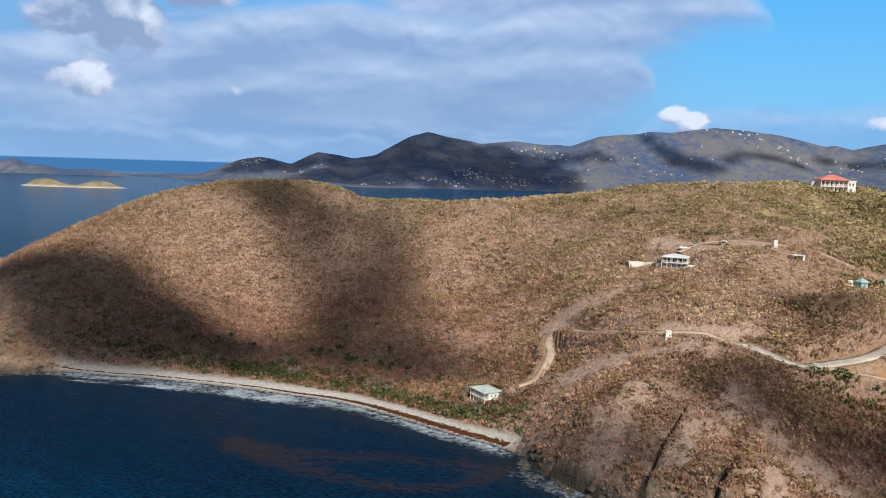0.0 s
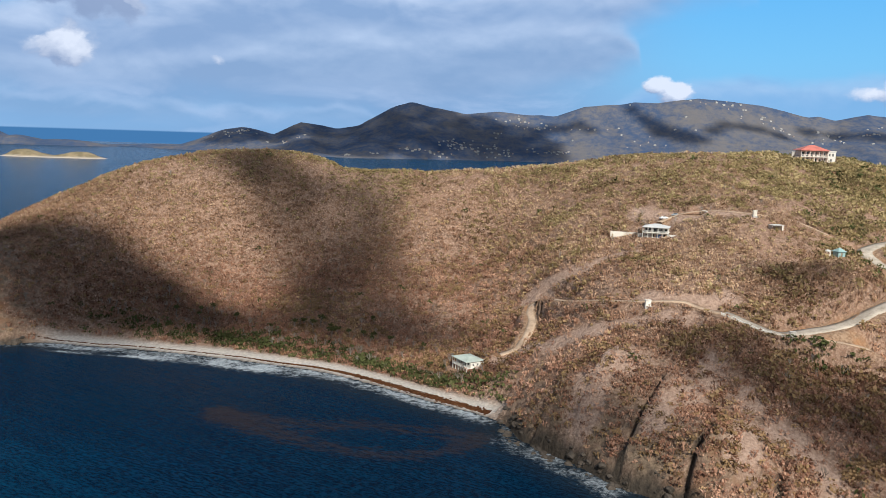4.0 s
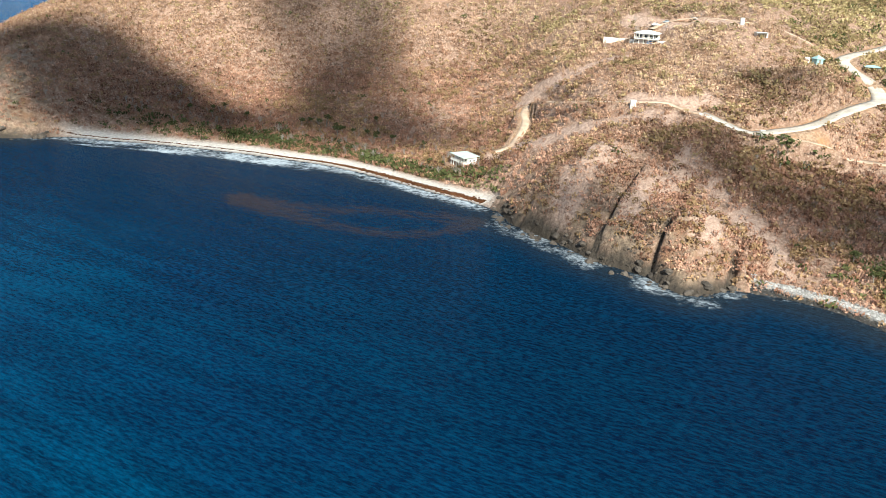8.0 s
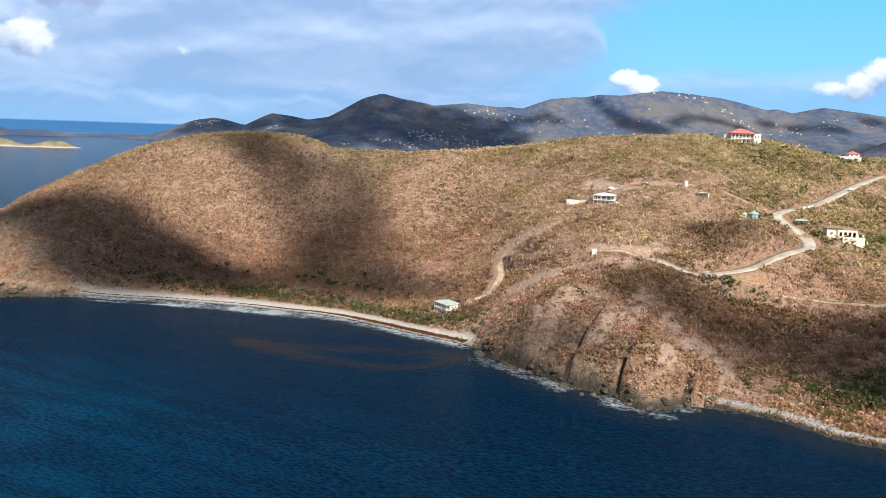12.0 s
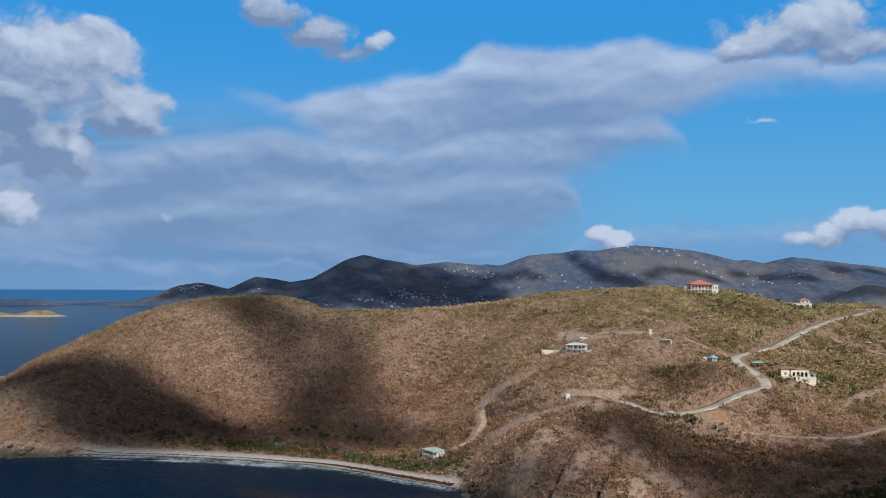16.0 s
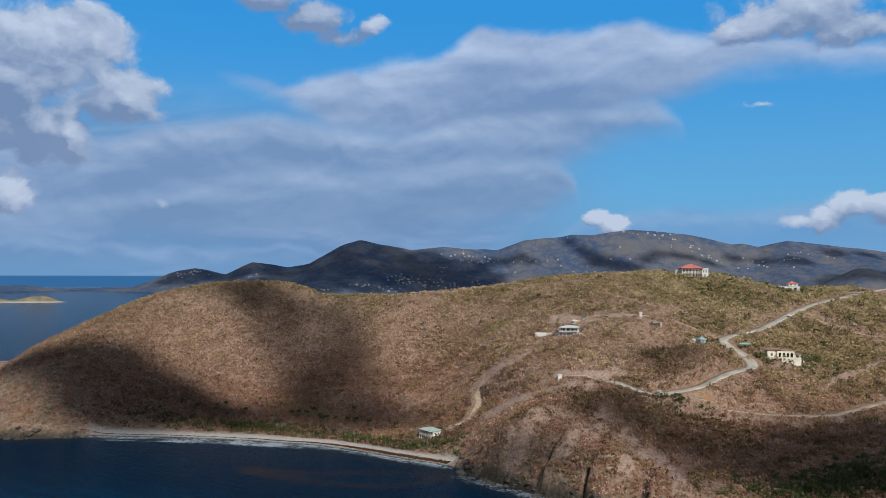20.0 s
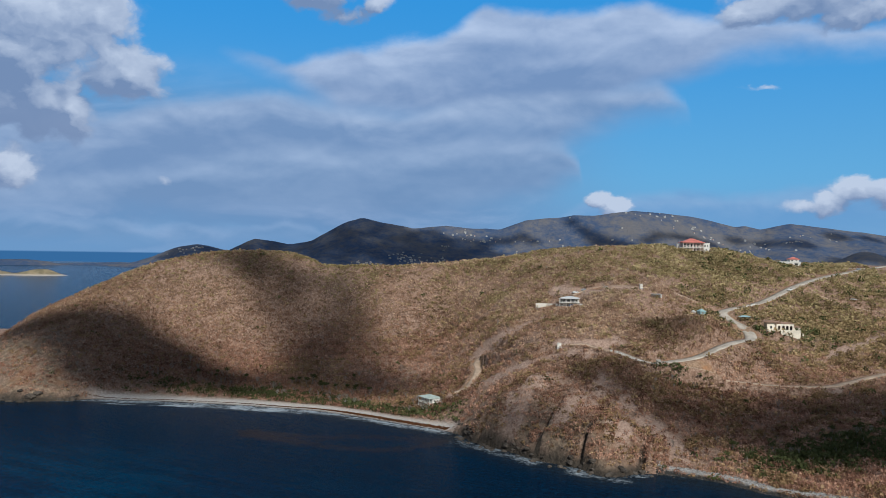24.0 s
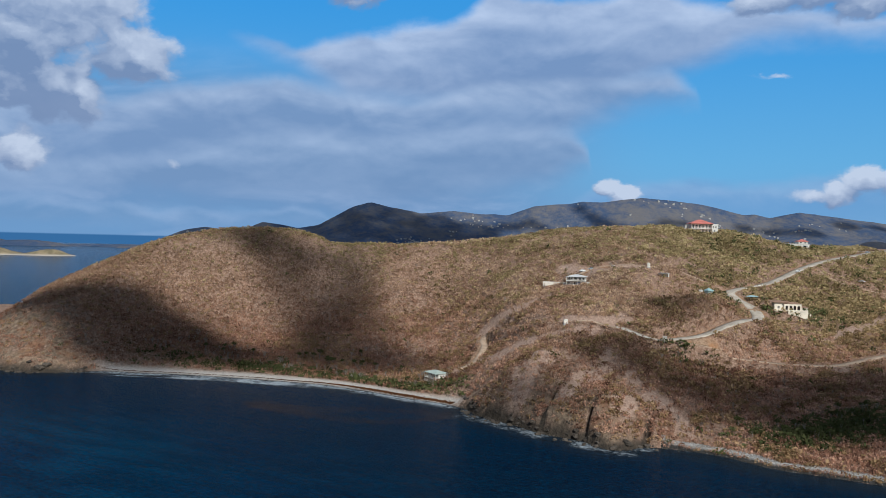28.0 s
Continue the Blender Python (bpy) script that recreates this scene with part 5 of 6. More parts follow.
def slope_house():
    v = thing("house", "white two-storey house with pale hipped roof and verandas", "house", pose(97, 393.5, 56.5, 0, 0, -20) @ Matrix.Diagonal((0.88, 0.86, 0.80, 1)))
    part("foundation", boxes((-6.8, 6.8, -5.4, 5, -3, 0.1)), GREY_WALL, v)
    part("wall", shell(-6, 6, -3, 5, 0.1, 2.9, [(-5.2, -3.8, 0.9, 2.2), (-2.0, -0.8, 0.2, 2.3), (3.2, 5.2, 0.9, 2.2)]), GREY_WALL, v, "grey lower storey wall")
    part("blue_panel", boxes((0.4, 3.0, -3.16, -3.003, 0.3, 1.9), bevel=0.02), BLUE_PAINT, v, "bright blue painted panel")
    part("floor_slab", boxes((-6.6, 6.6, -5.4, 5.2, 2.9, 3.15)), WHITE, v)
    part("wall", shell(-6, 6, -2.6, 5, 3.15, 6.0, [(-5.4, -2.6, 3.2, 5.5), (-1.6, 0.8, 3.2, 5.5), (1.7, 4.2, 3.2, 5.5), (4.6, 5.6, 4.0, 5.3)]), WHITE, v, "white upper storey wall")
    part("room_shade_panel", boxes((-5.7, 5.7, 0.5, 0.7, 0.2, 5.9)), SHADE_INSIDE, v)
    for i in range(6):
        for z0, z1 in ((0.1, 2.9), (3.15, 5.9)):
            part("post", boxes((-6.45 + 2.54 * i, -6.2 + 2.54 * i, -5.3, -5.05, z0, z1)), WHITE, v)
    railing(v, -6.4, 6.4, -5.25, 3.15)
    part("roof", hip_roof(-6.2, 6.2, -5.2, 5, 6.0, 1.7, 0.6), WHITE_ROOF, v, "pale metal hipped roof")
    for x in (-3.8, -0.4, 3.0):
        window(v, x, -2.38, 3.2, 1.6, 2.1, name="door")
    for x, w in ((-4.5, 1.4), (4.2, 2.0)):
        window(v, x, -2.78, 0.9, w, 1.3)
    window(v, -1.4, -2.78, 0.2, 1.2, 2.1, name="door")
    part("terrace", boxes((6.8, 10.5, -4.6, 3.5, -3.0, 1.5)), GREY_WALL, v, "grey side terrace")
    part("parapet", boxes((6.8, 10.5, -4.6, -4.35, 1.5, 2.5), (10.25, 10.5, -4.35, 3.5, 1.5, 2.5)), WHITE, v)
    stair = part("stair", boxes((10.5, 10.75, -2.6, -1.2, -1.5, 1.4)), GREY_WALL, v)
    for i in range(7):
        part("step", boxes((10.75 + 0.3 * i, 11.05 + 0.3 * i, -2.6, -1.2, -2.4, 1.2 - 0.19 * i)), GREY_WALL, stair)
    part("porch_roof", boxes((-9.2, -6.8, -4.6, 2.0, 4.9, 5.1)), BROWN_ROOF, v, "lean-to roof over the side porch")
    for y in (-4.4, -1.4, 1.8):
        part("post", boxes((-9.1, -8.9, y - 0.1, y + 0.1, -2.0, 4.9)), TIMBER, v)
    part("cistern", boxes((-9.0, -6.9, -2.2, 2.0, -2.0, 1.7), bevel=0.04), GREY_WALL, v)
    part("solar_heater", boxes((-1.4, 0.9, 0.6, 2.0, 6.95, 7.15), (-1.5, 1.0, 2.0, 2.5, 7.0, 7.5), bevel=0.03), METAL, v)
    w = thing("wall", "low grey garden wall beside the slope house", "garden wall", pose(84, 404, 56.8, 0, 0, -18))
    part("coping", boxes((-6, 6, -0.25, 0.25, 0.55, 0.68)), BLOCK_PAINT, w)
    part("body", boxes((-5.9, 5.9, -0.18, 0.18, -2.5, 0.55)), BLOCK_PAINT, w)


def beach_house():
    v = thing("beach_house", "white beach house on stilts with pale green hipped roof", "house", pose(11.3, 348, 3.4, 0, 0, -60.6))
    z = 2.3
    for i in range(6):
        for y in (-4.0, -1.3, 1.4, 4.0):
            part("stilt", boxes((-5.6 + 2.24 * i - 0.14, -5.6 + 2.24 * i + 0.14, y - 0.14, y + 0.14, -1.6, z)), WHITE, v)
    part("floor_slab", boxes((-5.9, 5.9, -4.3, 4.3, z, z + 0.22)), WHITE, v)
    b = z + 0.22
    part("wall", shell(-5.6, 5.6, -2.2, 4.1, b, b + 2.6, [(-4.7, -3.6, b + 0.02, b + 2.1), (-2.2, -0.9, b + 0.8, b + 2.0), (0.6, 1.7, b + 0.02, b + 2.1), (3.2, 4.5, b + 0.8, b + 2.0)]), WHITE, v)
    part("room_shade_panel", boxes((-5.3, 5.3, 0.6, 0.75, b, b + 2.5)), SHADE_INSIDE, v)
    for x, zz, w, h, n in ((-4.15, 0.02, 1.1, 2.08, "door"), (-1.55, 0.8, 1.3, 1.2, "window"), (1.15, 0.02, 1.1, 2.08, "door"), (3.85, 0.8, 1.3, 1.2, "window")):
        window(v, x, -1.98, b + zz, w, h, name=n)
    for y in (-0.9, 1.1, 2.9):
        window(v, 5.6, y, b + 0.8, 0.9, 1.1, "right")
    for i in range(8):
        part("post", boxes((-5.7 + 1.63 * i - 0.09, -5.7 + 1.63 * i + 0.09, -4.2, -4.02, b, b + 2.5)), WHITE, v)
    railing(v, -5.7, 5.7, -4.12, b, step=0.5)
    part("roof", hip_roof(-5.6, 5.6, -4.2, 4.1, b + 2.6, 1.25, 0.45), GREEN_ROOF, v, "pale green low hipped roof")
    part("roof_patch", boxes((-1.6, 1.9, -2.9, -1.0, b + 3.12, b + 3.2)), WHITE_ROOF, v).matrix_local = pose(0, 0, 0.02, 0, 0, 0)
    steps = [(5.9 + 0.28 * i, 6.18 + 0.28 * i, -1.0, 0.3, z + 0.02 - 0.19 * i, z + 0.10 - 0.19 * i) for i in range(13)]
    st = part("stair", boxes((5.9, 9.6, -1.1, -1.02, -0.1, 0.02)), TIMBER, v)
    for s in steps:
        part("step", boxes(s), TIMBER, st)


def garden_hut():
    v = thing("hut", "small hut with a teal pyramid roof among bushes", "hut", pose(167.5, 363, 54.2, 0, 0, 14) @ Matrix.Diagonal((0.78, 0.78, 0.9, 1)))
    part("wall", shell(-2.2, 2.2, -2.2, 2.2, -0.5, 2.3, [(-0.6, 0.5, 0.0, 2.0)]), TEAL_ROOF, v, "faded teal plank wall")
    part("roof", hip_roof(-2.2, 2.2, -2.2, 2.2, 2.3, 1.7, 0.6), TEAL_ROOF, v, "teal pyramid roof")
    part("door", boxes((-0.6, 0.5, -2.05, -1.98, 0, 2.0)), TIMBER, v)
    part("finial", tube(0.12, 0.03, 4.1, 4.6, 6), WHITE, v)
    t = thing("water_tank", "white round water tank beside the teal hut", "tank", pose(163.8, 365.5, 54.4))
    part("tank_body", tube(1.2, 1.2, -0.4, 1.9, 16), WHITE, t)
    part("lid", tube(1.25, 0.5, 1.9, 2.3, 16), WHITE_ROOF, t)
    h = thing("shelter", "half-hidden shelter with a teal sheet roof", "shelter", pose(196, 370, 50.6, 0, 0, -15))
    part("roof", hip_roof(-3, 3, -2, 2, 2.4, 0.7, 0.4), TEAL_ROOF, h, "teal sheet roof")
    for x in (-2.7, 2.7):
        for y in (-1.7, 1.7):
            part("post", boxes((x - 0.1, x + 0.1, y - 0.1, y + 0.1, -1.0, 2.4)), TIMBER, h)
    part("back_wall", boxes((-2.6, 2.6, 1.72, 1.86, -1.0, 2.3)), WHITE, h)


def open_shed():
    v = thing("shed", "open-fronted grey shed with dark inside", "shed", pose(146, 379, 62.9, 0, 0, 8) @ Matrix.Diagonal((0.85, 0.85, 0.9, 1)))
    part("roof", boxes((-3.4, 3.4, -2.4, 2.4, 2.6, 2.8)), WHITE_ROOF, v)
    part("back_wall", boxes((-3.1, 3.1, 1.9, 2.1, -0.6, 2.6)), GREY_WALL, v)
    part("side_wall", boxes((-3.1, -2.9, -2.0, 1.9, -0.6, 2.6)), GREY_WALL, v)
    part("side_wall", boxes((2.3, 3.1, -2.0, 1.9, -0.6, 2.6)), WHITE, v)
    for x in (-0.9, 1.0):
        part("post", boxes((x - 0.12, x + 0.12, -2.1, -1.86, -0.6, 2.6)), TIMBER, v)
    part("workbench", boxes((-2.6, 1.8, 0.8, 1.7, 0.1, 0.9)), TIMBER, v)


def wall_block(x, y, w, h, label, turn=0, wing=0.0):
    z = float(ground([x], [y])[0][0])
    v = thing("gate_pillar", label, "pillar", pose(x, y, z, 0, 0, turn), "white masonry pillars by the roads")
    part("block", boxes((-w / 2, w / 2, -w * 0.4, w * 0.4, -1.5, h), bevel=0.05), BLOCK_PAINT, v)
    part("cap", boxes((-w / 2 - 0.12, w / 2 + 0.12, -w * 0.4 - 0.12, w * 0.4 + 0.12, h, h + 0.18), bevel=0.03), BLOCK_PAINT, v)
    part("plinth", boxes((-w / 2 - 0.15, w / 2 + 0.15, -w * 0.4 - 0.15, w * 0.4 + 0.15, -1.5, 0.25)), GREY_WALL, v)
    if wing:
        part("side_wall", boxes((-w / 2 - wing, -w / 2, -0.2, 0.2, -1.5, h * 0.35)), BLOCK_PAINT, v)


def parked_car(x, y, turn, paint, label):
    z = float(ground([x], [y])[0][0])
    v = thing("car", label, "car", pose(x, y, z + 0.12, 0, 0, turn))
    b = part("body", boxes((-2.1, 2.1, -0.85, 0.85, 0.35, 0.95), bevel=0.12), paint, v)
    bm = boxes((-1.3, 1.1, -0.75, 0.75, 0.93, 1.5))
    for w in bm.verts:
        if w.co.z > 1.2:
            w.co.x, w.co.y = w.co.x * 0.72 - 0.05, w.co.y * 0.86
    part("cabin", bm, paint, v)
    part("windscreen", boxes((0.93, 0.98, -0.62, 0.62, 1.0, 1.36)), DARK_GLASS, v).matrix_local = pose(-0.05, 0, 0, 0, -18, 0) @ pose(0.28, 0, 0.02)
    for s in (-1, 1):
        part("side_window", boxes((-0.85, 0.7, 0.70 * s - 0.02, 0.70 * s + 0.02, 1.03, 1.36)), DARK_GLASS, v)
        part("headlight", boxes((2.08, 2.13, 0.6 * s - 0.15, 0.6 * s + 0.15, 0.62, 0.8)), WHITE, v)
        for wx in (-1.3, 1.3):
            tyre = part("wheel", tube(0.34, 0.34, -0.11, 0.11, 14), RUBBER, v)
            tyre.matrix_local = pose(wx, 0.78 * s, 0.34, 90, 0, 0)
            part("rim", tube(0.18, 0.18, -0.13, 0.13, 10), METAL, tyre)


hilltop_villa()
ridge_villa()
arched_house()
slope_house()
beach_house()
garden_hut()
open_shed()
wall_block(74.2, 307, 2.0, 2.1, "tall pale masonry block on the spur")
wall_block(119, 286.6, 1.9, 2.2, "white gate pillar with side wall at the junction", -8, 2.6)
wall_block(138.4, 385, 1.7, 2.6, "small white masonry block above the shed")
parked_car(121.9, 404.5, 8, CAR_WHITE, "white car parked on the earth track")
parked_car(103, 405.5, 20, CAR_WHITE, "white car parked behind the slope house")
parked_car(109, 407.5, -15, CAR_GREY, "grey car parked behind the slope house")
parked_car(247.5, 422, 35, CAR_WHITE, "white car parked beside the main road")
parked_car(300.5, 461, 36, CAR_WHITE, "white car parked on the upper road verge")
parked_car(288, 418.5, -20, CAR_WHITE, "white car standing on the valley track")
parked_car(330, 489, 36, CAR_GREY, "grey car near the ridge road crest")


def low_wall(line, height, label, mat, half=0.22):
    pts = dense(line, 1.5)
    z = ground(pts[:, 0], pts[:, 1])[0]
    v = thing("road_wall", label, "wall", pose(*pts[0], z[0]))
    for i in range(len(pts) - 1):
        a, b = pts[i] - pts[0], pts[i + 1] - pts[0]
        d = (b - a) / np.linalg.norm(b - a)
        s = np.array([-d[1], d[0]]) * half
        bm = bmesh.new()
        za, zb = z[i] - z[0], z[i + 1] - z[0]
        ring = [(a - s, za), (b - s, zb), (b + s, zb), (a + s, za)]
        lo = [bm.verts.new((*p, h - 0.6)) for p, h in ring]
        hi = [bm.verts.new((*p, h + height)) for p, h in ring]
        bm.faces.new(lo[::-1])
        bm.faces.new(hi)
        for k in range(4):
            bm.faces.new((lo[k], lo[(k + 1) % 4], hi[(k + 1) % 4], hi[k]))
        part("wall_segment", bm, mat, v)


low_wall([(98.5, 299.5), (105, 294.0), (113, 289.6)], 0.7, "low pale concrete wall along the road edge", WHITE)
low_wall([(199, 386.5), (206, 391), (214, 397)], 0.9, "white roadside barrier above the valley", WHITE, 0.15)


# ---- rocks and stones of the shore ----
def rock_mesh(seed, flat_=0.7):
    bm = bmesh.new()
    bmesh.ops.create_icosphere(bm, subdivisions=2, radius=1.0)
    for v in bm.verts:
        k = 1 + 0.45 * noise.noise(v.co * 1.3 + Vector((seed * 7.1, 0, 0))) + 0.2 * noise.noise(v.co * 3.1 + Vector((0, seed * 3.3, 0)))
        v.co = Vector((v.co.x * k, v.co.y * k, v.co.z * k * flat_))
    me = bpy.data.meshes.new("boulder")
    bm.to_mesh(me)
    bm.free()
    me.materials.append(ROCK)
    return me


rocks = [rock_mesh(s) for s in range(6)]
r2 = random.Random(8)
headland = dense([(20, 297), (24, 290), (28, 275), (42, 257), (52, 241), (66, 228), (76, 213), (91, 218), (100, 216)], 1.2)
for k in range(130):
    p = headland[r2.randrange(len(headland))]
    x, y = p[0] + r2.gauss(0, 2.0) - 0.5, p[1] + r2.gauss(0, 2.0) - 0.5
    size = r2.choice((0.4, 0.5, 0.6, 0.8, 1.0, 1.5))
    z = max(-0.3, float(ground([x], [y])[0][0]))
    ob = new("boulder", rocks[k % 6])
    ob.matrix_world = pose(x, y, z + 0.1 * size, r2.uniform(-20, 20), r2.uniform(-20, 20), r2.uniform(0, 360)) @ Matrix.Diagonal((size, size * r2.uniform(0.7, 1.2), size, 1))
    tagged(ob, "dark sea-washed boulder at the foot of the bluff", "boulder", "boulders round the headland")
for k in range(30):
    x = r2.uniform(-250, -190)
    p = SHORE_FINE[np.argmin(np.abs(SHORE_FINE[:, 0] - x))]
    y = p[1] + r2.gauss(0.5, 2.2)
    size = r2.choice((0.8, 1.1, 1.6, 2.3))
    ob = new("boulder", rocks[k % 6])
    ob.matrix_world = pose(x, y, max(-0.2, float(ground([x], [y])[0][0])), 0, 0, r2.uniform(0, 360)) @ Matrix.Diagonal((size, size, size, 1))
    tagged(ob, "dark boulder under the western cliff", "boulder", "boulders under the western cliff")


def stone_templates():
    out = []
    for s in range(4):
        r = np.random.default_rng(40 + s)
        c = np.array([(-1, -1, 0), (1, -1, 0), (1, 1, 0), (-1, 1, 0), (-.7, -.7, 1), (.7, -.7, 1), (.7, .7, 1), (-.7, .7, 1)], float) + r.normal(0, 0.18, (8, 3))
        f = [(4, 5, 6, 7), (0, 1, 5, 4), (1, 2, 6, 5), (2, 3, 7, 6), (3, 0, 4, 7)]
        out.append((c[np.array(f)], np.zeros(5)))
    return out


stones = stone_templates()
tan = np.gradient(SHORE_FINE, axis=0)
tan /= np.linalg.norm(tan, axis=1)[:, None]


def along_shore(x0, x1, count):
    """Random places along the shore between two bearings: points and the way inland."""
    ks = np.flatnonzero((SHORE_FINE[:, 0] > x0) & (SHORE_FINE[:, 0] < x1))
    s = rng.uniform(ks[0], ks[-1], count)
    i = s.astype(int)
    w = (s - i)[:, None]
    p = SHORE_FINE[i] * (1 - w) + SHORE_FINE[i + 1] * w
    t = tan[i] * (1 - w) + tan[i + 1] * w
    return p, np.stack([-t[:, 1], t[:, 0]], 1)


p, inward = along_shore(97, 215, 11000)
off = rng.uniform(-0.5, 8.0, len(p)) + 2.5 * fractal(p[:, 0], p[:, 1], 9, 2, 96)
cx, cy = (p + inward * off[:, None]).T
cz = ground(cx, cy)[0]
size = rng.uniform(0.15, 0.40, len(p))
scatter("cobbles", "pale sun-bleached cobbles of the storm beach", "cobbles", STONE, cx, cy, cz - 0.05, size, size * 0.8, stones,
        np.clip(smooth(1.5, 5.0, off) * 0.75 + rng.normal(0, 0.15, len(p)), 0, 1))
p, inward = along_shore(-190, 17, 8000)
lot = rng.uniform(0, 1, len(p)) < 0.10 + 0.90 * smooth(-95, -45, p[:, 0])
p, inward = p[lot], inward[lot]
wide = 0.35 + 1.15 * smooth(-70, -5, p[:, 0])
off = 3.3 + 1.2 * fractal(p[:, 0], p[:, 1], 18, 2, 97) + rng.normal(0, 0.5, len(p)) * wide
cx, cy = (p + inward * off[:, None]).T
cz = ground(cx, cy)[0]
size = rng.uniform(0.2, 0.5, len(p))
scatter("seaweed_line", "rust brown seaweed washed up along the beach", "seaweed", WEED, cx, cy, cz - 0.03, size, size * 0.4, stones,
        np.clip(0.5 + rng.normal(0, 0.25, len(p)), 0, 1))


# ---- trees ----
def limb(verts, faces, a, b, r0, r1, sides=4):
    d = (b - a).normalized()
    u = d.orthogonal().normalized()
    w = d.cross(u)
    base = len(verts)
    for c, r in ((a, r0), (b, r1)):
        for i in range(sides):
            t = 2 * math.pi * i / sides
            verts.append(c + u * (r * math.cos(t)) + w * (r * math.sin(t)))
    for i in range(sides):
        j = (i + 1) % sides
        faces.append((base + i, base + j, base + sides + j, base + sides + i))


def grow(r, a, d, length, radius, depth, verts, faces, tips):
    b = a + d * length
    limb(verts, faces, a, b, radius, radius * 0.65)
    if depth == 0:
        tips.append(b)
        return
    for _ in range(r.choice((2, 3))):
        nd = (d + Vector((r.uniform(-1, 1), r.uniform(-1, 1), r.uniform(-0.2, 0.7))) * 0.75).normalized()
        grow(r, b, nd, length * r.uniform(0.6, 0.85), radius * 0.62, depth - 1, verts, faces, tips)


def make_tree(name, label, seed, height, leafy):
    r = random.Random(seed)
    verts, faces, tips = [], [], []
    if leafy:
        grow(r, Vector((0, 0, -0.4)), Vector((r.uniform(-0.15, 0.15), r.uniform(-0.15, 0.15), 1)).normalized(), height * 0.36, height * 0.035, 2, verts, faces, tips)
    else:
        for _ in range(r.choice((1, 2, 2))):
            grow(r, Vector((r.uniform(-0.2, 0.2), r.uniform(-0.2, 0.2), -0.4)), Vector((r.uniform(-0.5, 0.5), r.uniform(-0.5, 0.5), 1)).normalized(), height * 0.34, height * 0.032, 3, verts, faces, tips)
    ob = tagged(new(name), label, "tree")
    me = mesh_from("trunk", [tuple(v) for v in verts], faces, BARK, dict(tone=[r.uniform(0.45, 0.9)] * len(verts)))
    t = new("trunk", me)
    t.parent = ob
    if leafy:
        q, tone = [], []
        lr = np.random.default_rng(seed)
        for tip in tips:
            for _ in range(30):
                c = np.array(tip) + lr.normal(0, height * 0.085, 3) * (1, 1, 0.75)
                nn = lr.normal(0, 1, 3) + (0, 0, 0.7)
                nn /= np.linalg.norm(nn)
                u = np.cross(nn, lr.normal(0, 1, 3))
                u /= np.linalg.norm(u)
                w = np.cross(nn, u)
                s = height * lr.uniform(0.03, 0.065)
                q.append([c - u * s, c - w * s * 0.7, c + u * s, c + w * s * 0.7])
                tone += [np.clip(0.45 + lr.normal(0, 0.22), 0, 1)] * 4
        q = np.array(q).reshape(-1, 3)
        c = new("crown", mesh_from("crown", q, np.arange(len(q)).reshape(-1, 4), GREEN, dict(tone=tone)))
        c.parent = ob
    return ob


def plant(model, x, y, scale_, turn, group):
    z = float(ground([x], [y])[0][0])
    ob = copy_thing(model, Matrix.Identity(4))
    ob.matrix_basis = pose(x, y, z, 0, 0, turn) @ Matrix.Diagonal((scale_, scale_, scale_, 1))
    ob["group"] = group
    return ob


greens = [make_tree("green_tree", "leafy green tree in the coastal thicket", 60 + s, 5.5, True) for s in range(4)]
bares = [make_tree("bare_tree", "leafless pale grey tree with crooked limbs", 80 + s, 5.0, False) for s in range(5)]
r3 = random.Random(21)
spots = [(-66, 406), (-72, 404), (-60, 403), (-38, 393), (-33, 390), (-44, 396), (-30, 388), (-7, 376), (-48, 400), (-57, 408), (-100, 405), (-115, 404), (-128, 402), (-52, 398), (-24, 386)]
for x, y in spots:
    plant(r3.choice(greens), x + r3.uniform(-2, 2), y + r3.uniform(-2, 2), r3.uniform(0.8, 1.35), r3.uniform(0, 360), "trees behind the beach")
for k in range(34):
    plant(r3.choice(greens), r3.gauss(174, 16), r3.gauss(219, 7), r3.uniform(0.6, 1.1), r3.uniform(0, 360), "trees in the valley mouth")
for x, y in [(125.2, 285.4), (126.4, 284.6), (126.8, 286.0), (127.8, 285.0), (128.6, 284.4), (129.4, 285.2)]:
    plant(r3.choice(greens), x, y, r3.uniform(0.5, 0.68), r3.uniform(0, 360), "trees beside roads and houses")
for x, y in [(205, 351), (210, 349), (217, 350), (222, 353), (226, 357), (198, 374), (192, 372), (201, 366), (172, 366), (176, 369), (180, 372), (163, 369), (195, 402), (188, 396), (272, 484), (268, 482), (276, 481)]:
    plant(r3.choice(greens), x, y, r3.uniform(0.5, 0.85), r3.uniform(0, 360), "trees beside roads and houses")
for k in range(110):
    u = r3.random()
    x = -175 + 185 * u
    p = SHORE_FINE[np.argmin(np.abs(SHORE_FINE[:, 0] - x))]
    d = 16 + 34 * r3.random() ** 1.4
    plant(r3.choice(bares), x + 0.35 * d, p[1] + 0.95 * d, r3.uniform(0.65, 1.25), r3.uniform(0, 360), "bare trees behind the beach")
for k in range(66):
    plant(r3.choice(bares), r3.uniform(105, 232), r3.uniform(216, 285), r3.uniform(0.55, 1.05), r3.uniform(0, 360), "bare trees of the lower valley")
for k in range(100):
    plant(r3.choice(bares), r3.uniform(-205, 150), 398 + 125 * r3.random() ** 1.5, r3.uniform(0.45, 0.85), r3.uniform(0, 360), "bare trees on the open slopes")
for ob in greens + bares:
    x, y = (r3.uniform(-120, 0), r3.uniform(400, 415))
    ob.matrix_basis = pose(x, y, float(ground([x], [y])[0][0]))
    ob["group"] = "trees behind the beach"

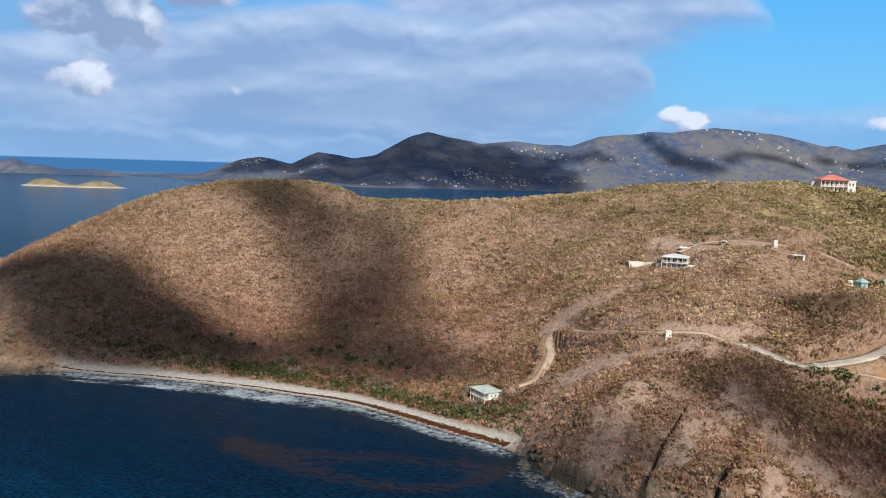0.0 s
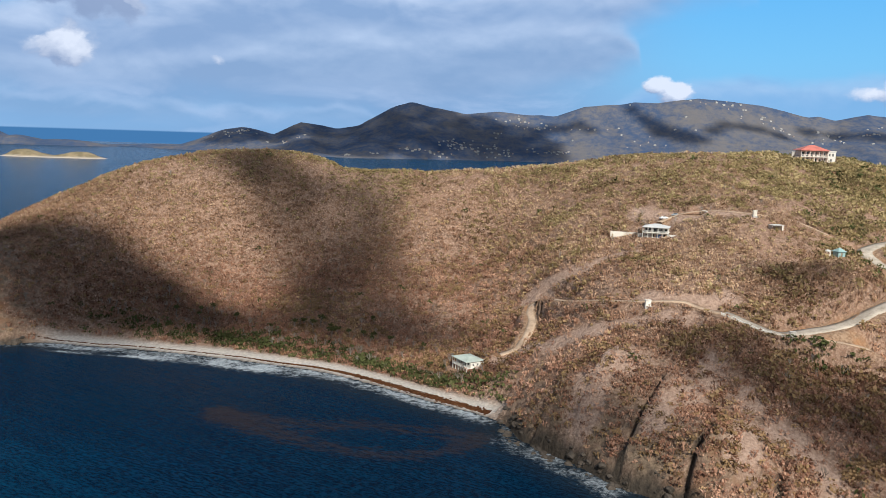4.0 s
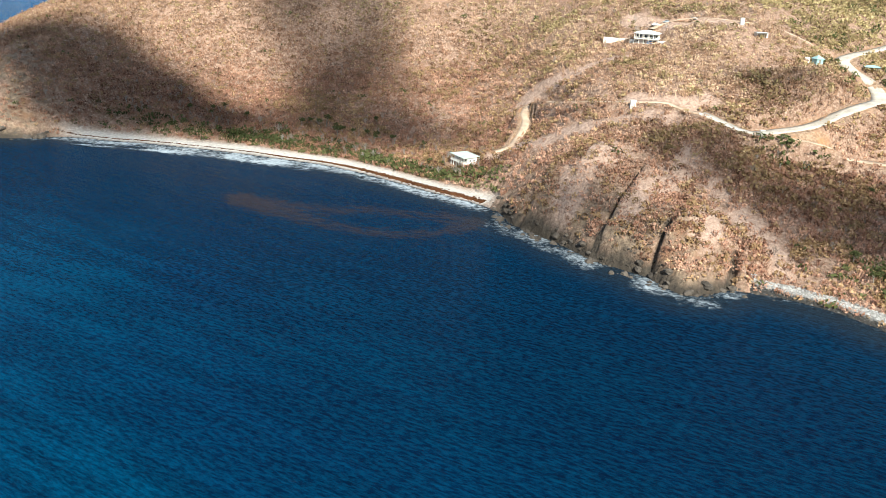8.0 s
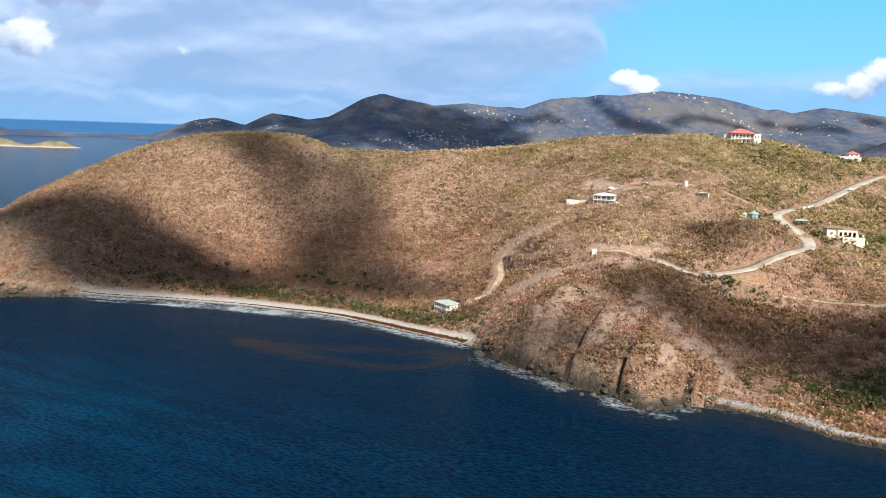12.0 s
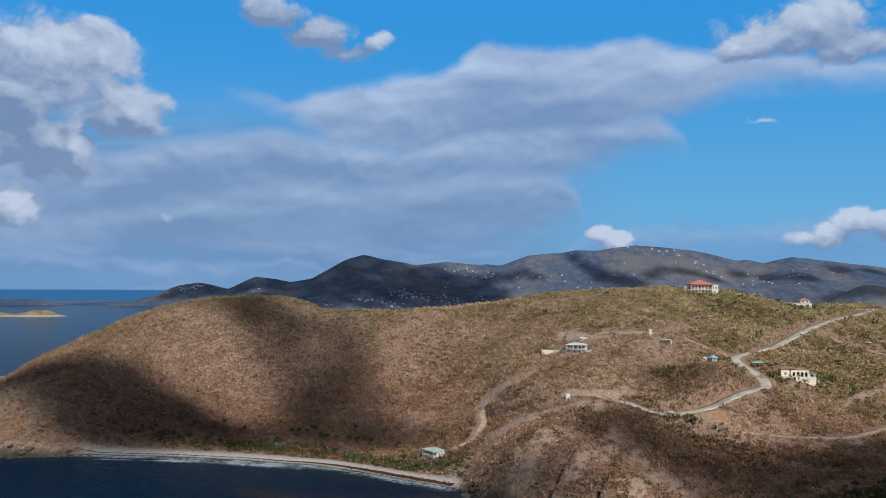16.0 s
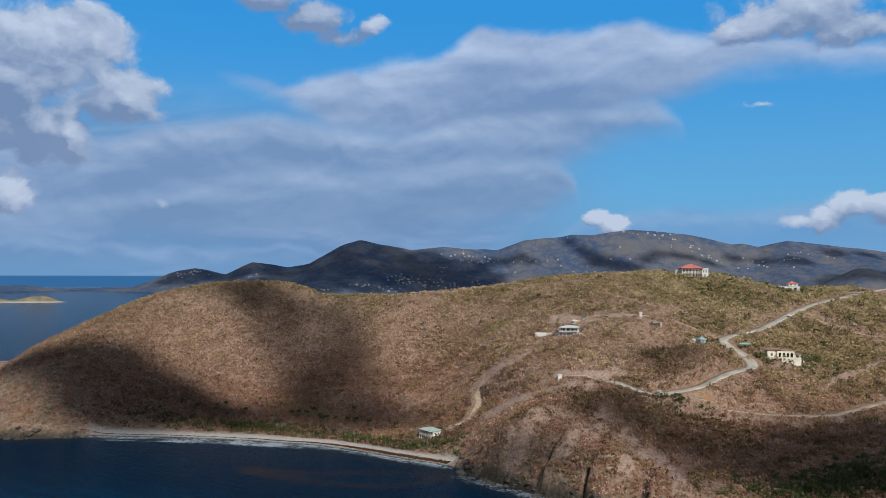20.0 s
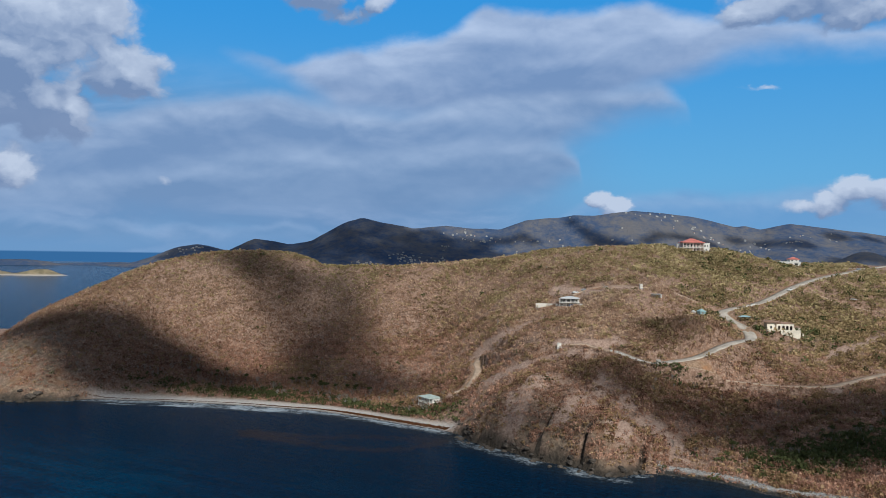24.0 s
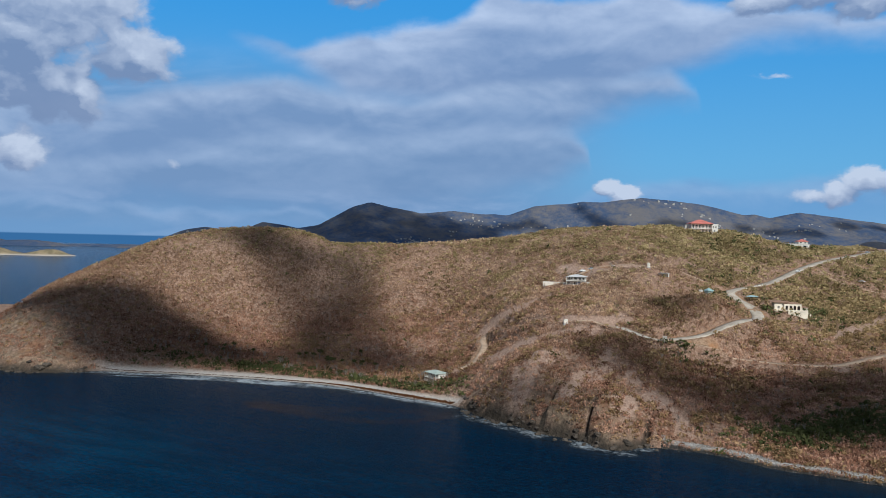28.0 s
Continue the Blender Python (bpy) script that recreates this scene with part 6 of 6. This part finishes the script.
# ---- houses across the channel ----
FAR_WALL = plain("distant_white_wall", (0.42, 0.42, 0.41), 0.8, grain=0.2)
FAR_ROOF = plain("distant_pale_roof", (0.40, 0.38, 0.36), 0.8, grain=0.2)
FAR_ROOF_RED = plain("distant_red_roof", (0.42, 0.22, 0.16), 0.8, grain=0.2)
models = []
for w, d, h, mat in ((6, 5, 2.2, FAR_ROOF), (8.5, 6, 2.4, FAR_ROOF), (5, 5, 2.2, FAR_ROOF_RED), (11, 6, 2.8, FAR_ROOF)):
    v = thing("distant_house", "small white house on the far island's slope", "house", Matrix.Identity(4), "white houses across the channel")
    part("wall", boxes((-w / 2, w / 2, -d / 2, d / 2, -6, h)), FAR_WALL, v)
    part("roof", hip_roof(-w / 2, w / 2, -d / 2, d / 2, h, 1.5, 0.4), mat, v)
    models.append(v)
# clusters: x, y, spread along, spread across, how many
clusters = [(-714, 3839, 40, 20, 7), (-148, 3569, 24, 14, 9), (27, 3700, 40, 35, 16), (110, 3667, 60, 30, 22), (210, 3699, 55, 30, 18), (-383, 3475, 60, 8, 8), (-43, 3572, 60, 15, 10),
            (337, 3994, 50, 14, 10), (420, 3965, 45, 25, 12), (229, 3874, 30, 20, 4), (464, 3715, 60, 12, 16), (682, 3881, 90, 40, 8), (-974, 3918, 40, 25, 10), (-910, 3974, 30, 15, 8),
            (1245, 4025, 70, 10, 12), (1340, 3961, 45, 25, 5), (1393, 3927, 40, 25, 4), (1477, 3876, 45, 30, 8), (1762, 3790, 90, 25, 14), (1703, 3878, 60, 25, 4), (1000, 3880, 130, 60, 5), (860, 3772, 50, 20, 6), (1950, 3900, 120, 60, 7)]
for cx_, cy_, sx_, sy_, count in clusters:
    for i in range(count):
        x, y = r3.gauss(cx_, sx_ * 0.95), r3.gauss(cy_, sy_ * 0.95)
        z = float(far_height(np.array([x]), np.array([y]))[0])
        if z < 2:
            continue
        m = pose(x, y, z + 0.4, 0, 0, r3.uniform(-40, 40))
        copy_thing(r3.choice(models), m)
for v, (x, y) in zip(models, ((20, 3690), (60, 3680), (120, 3660), (460, 3712))):
    v.matrix_basis = pose(x, y, float(far_height(np.array([float(x)]), np.array([float(y)]))[0]) + 1)
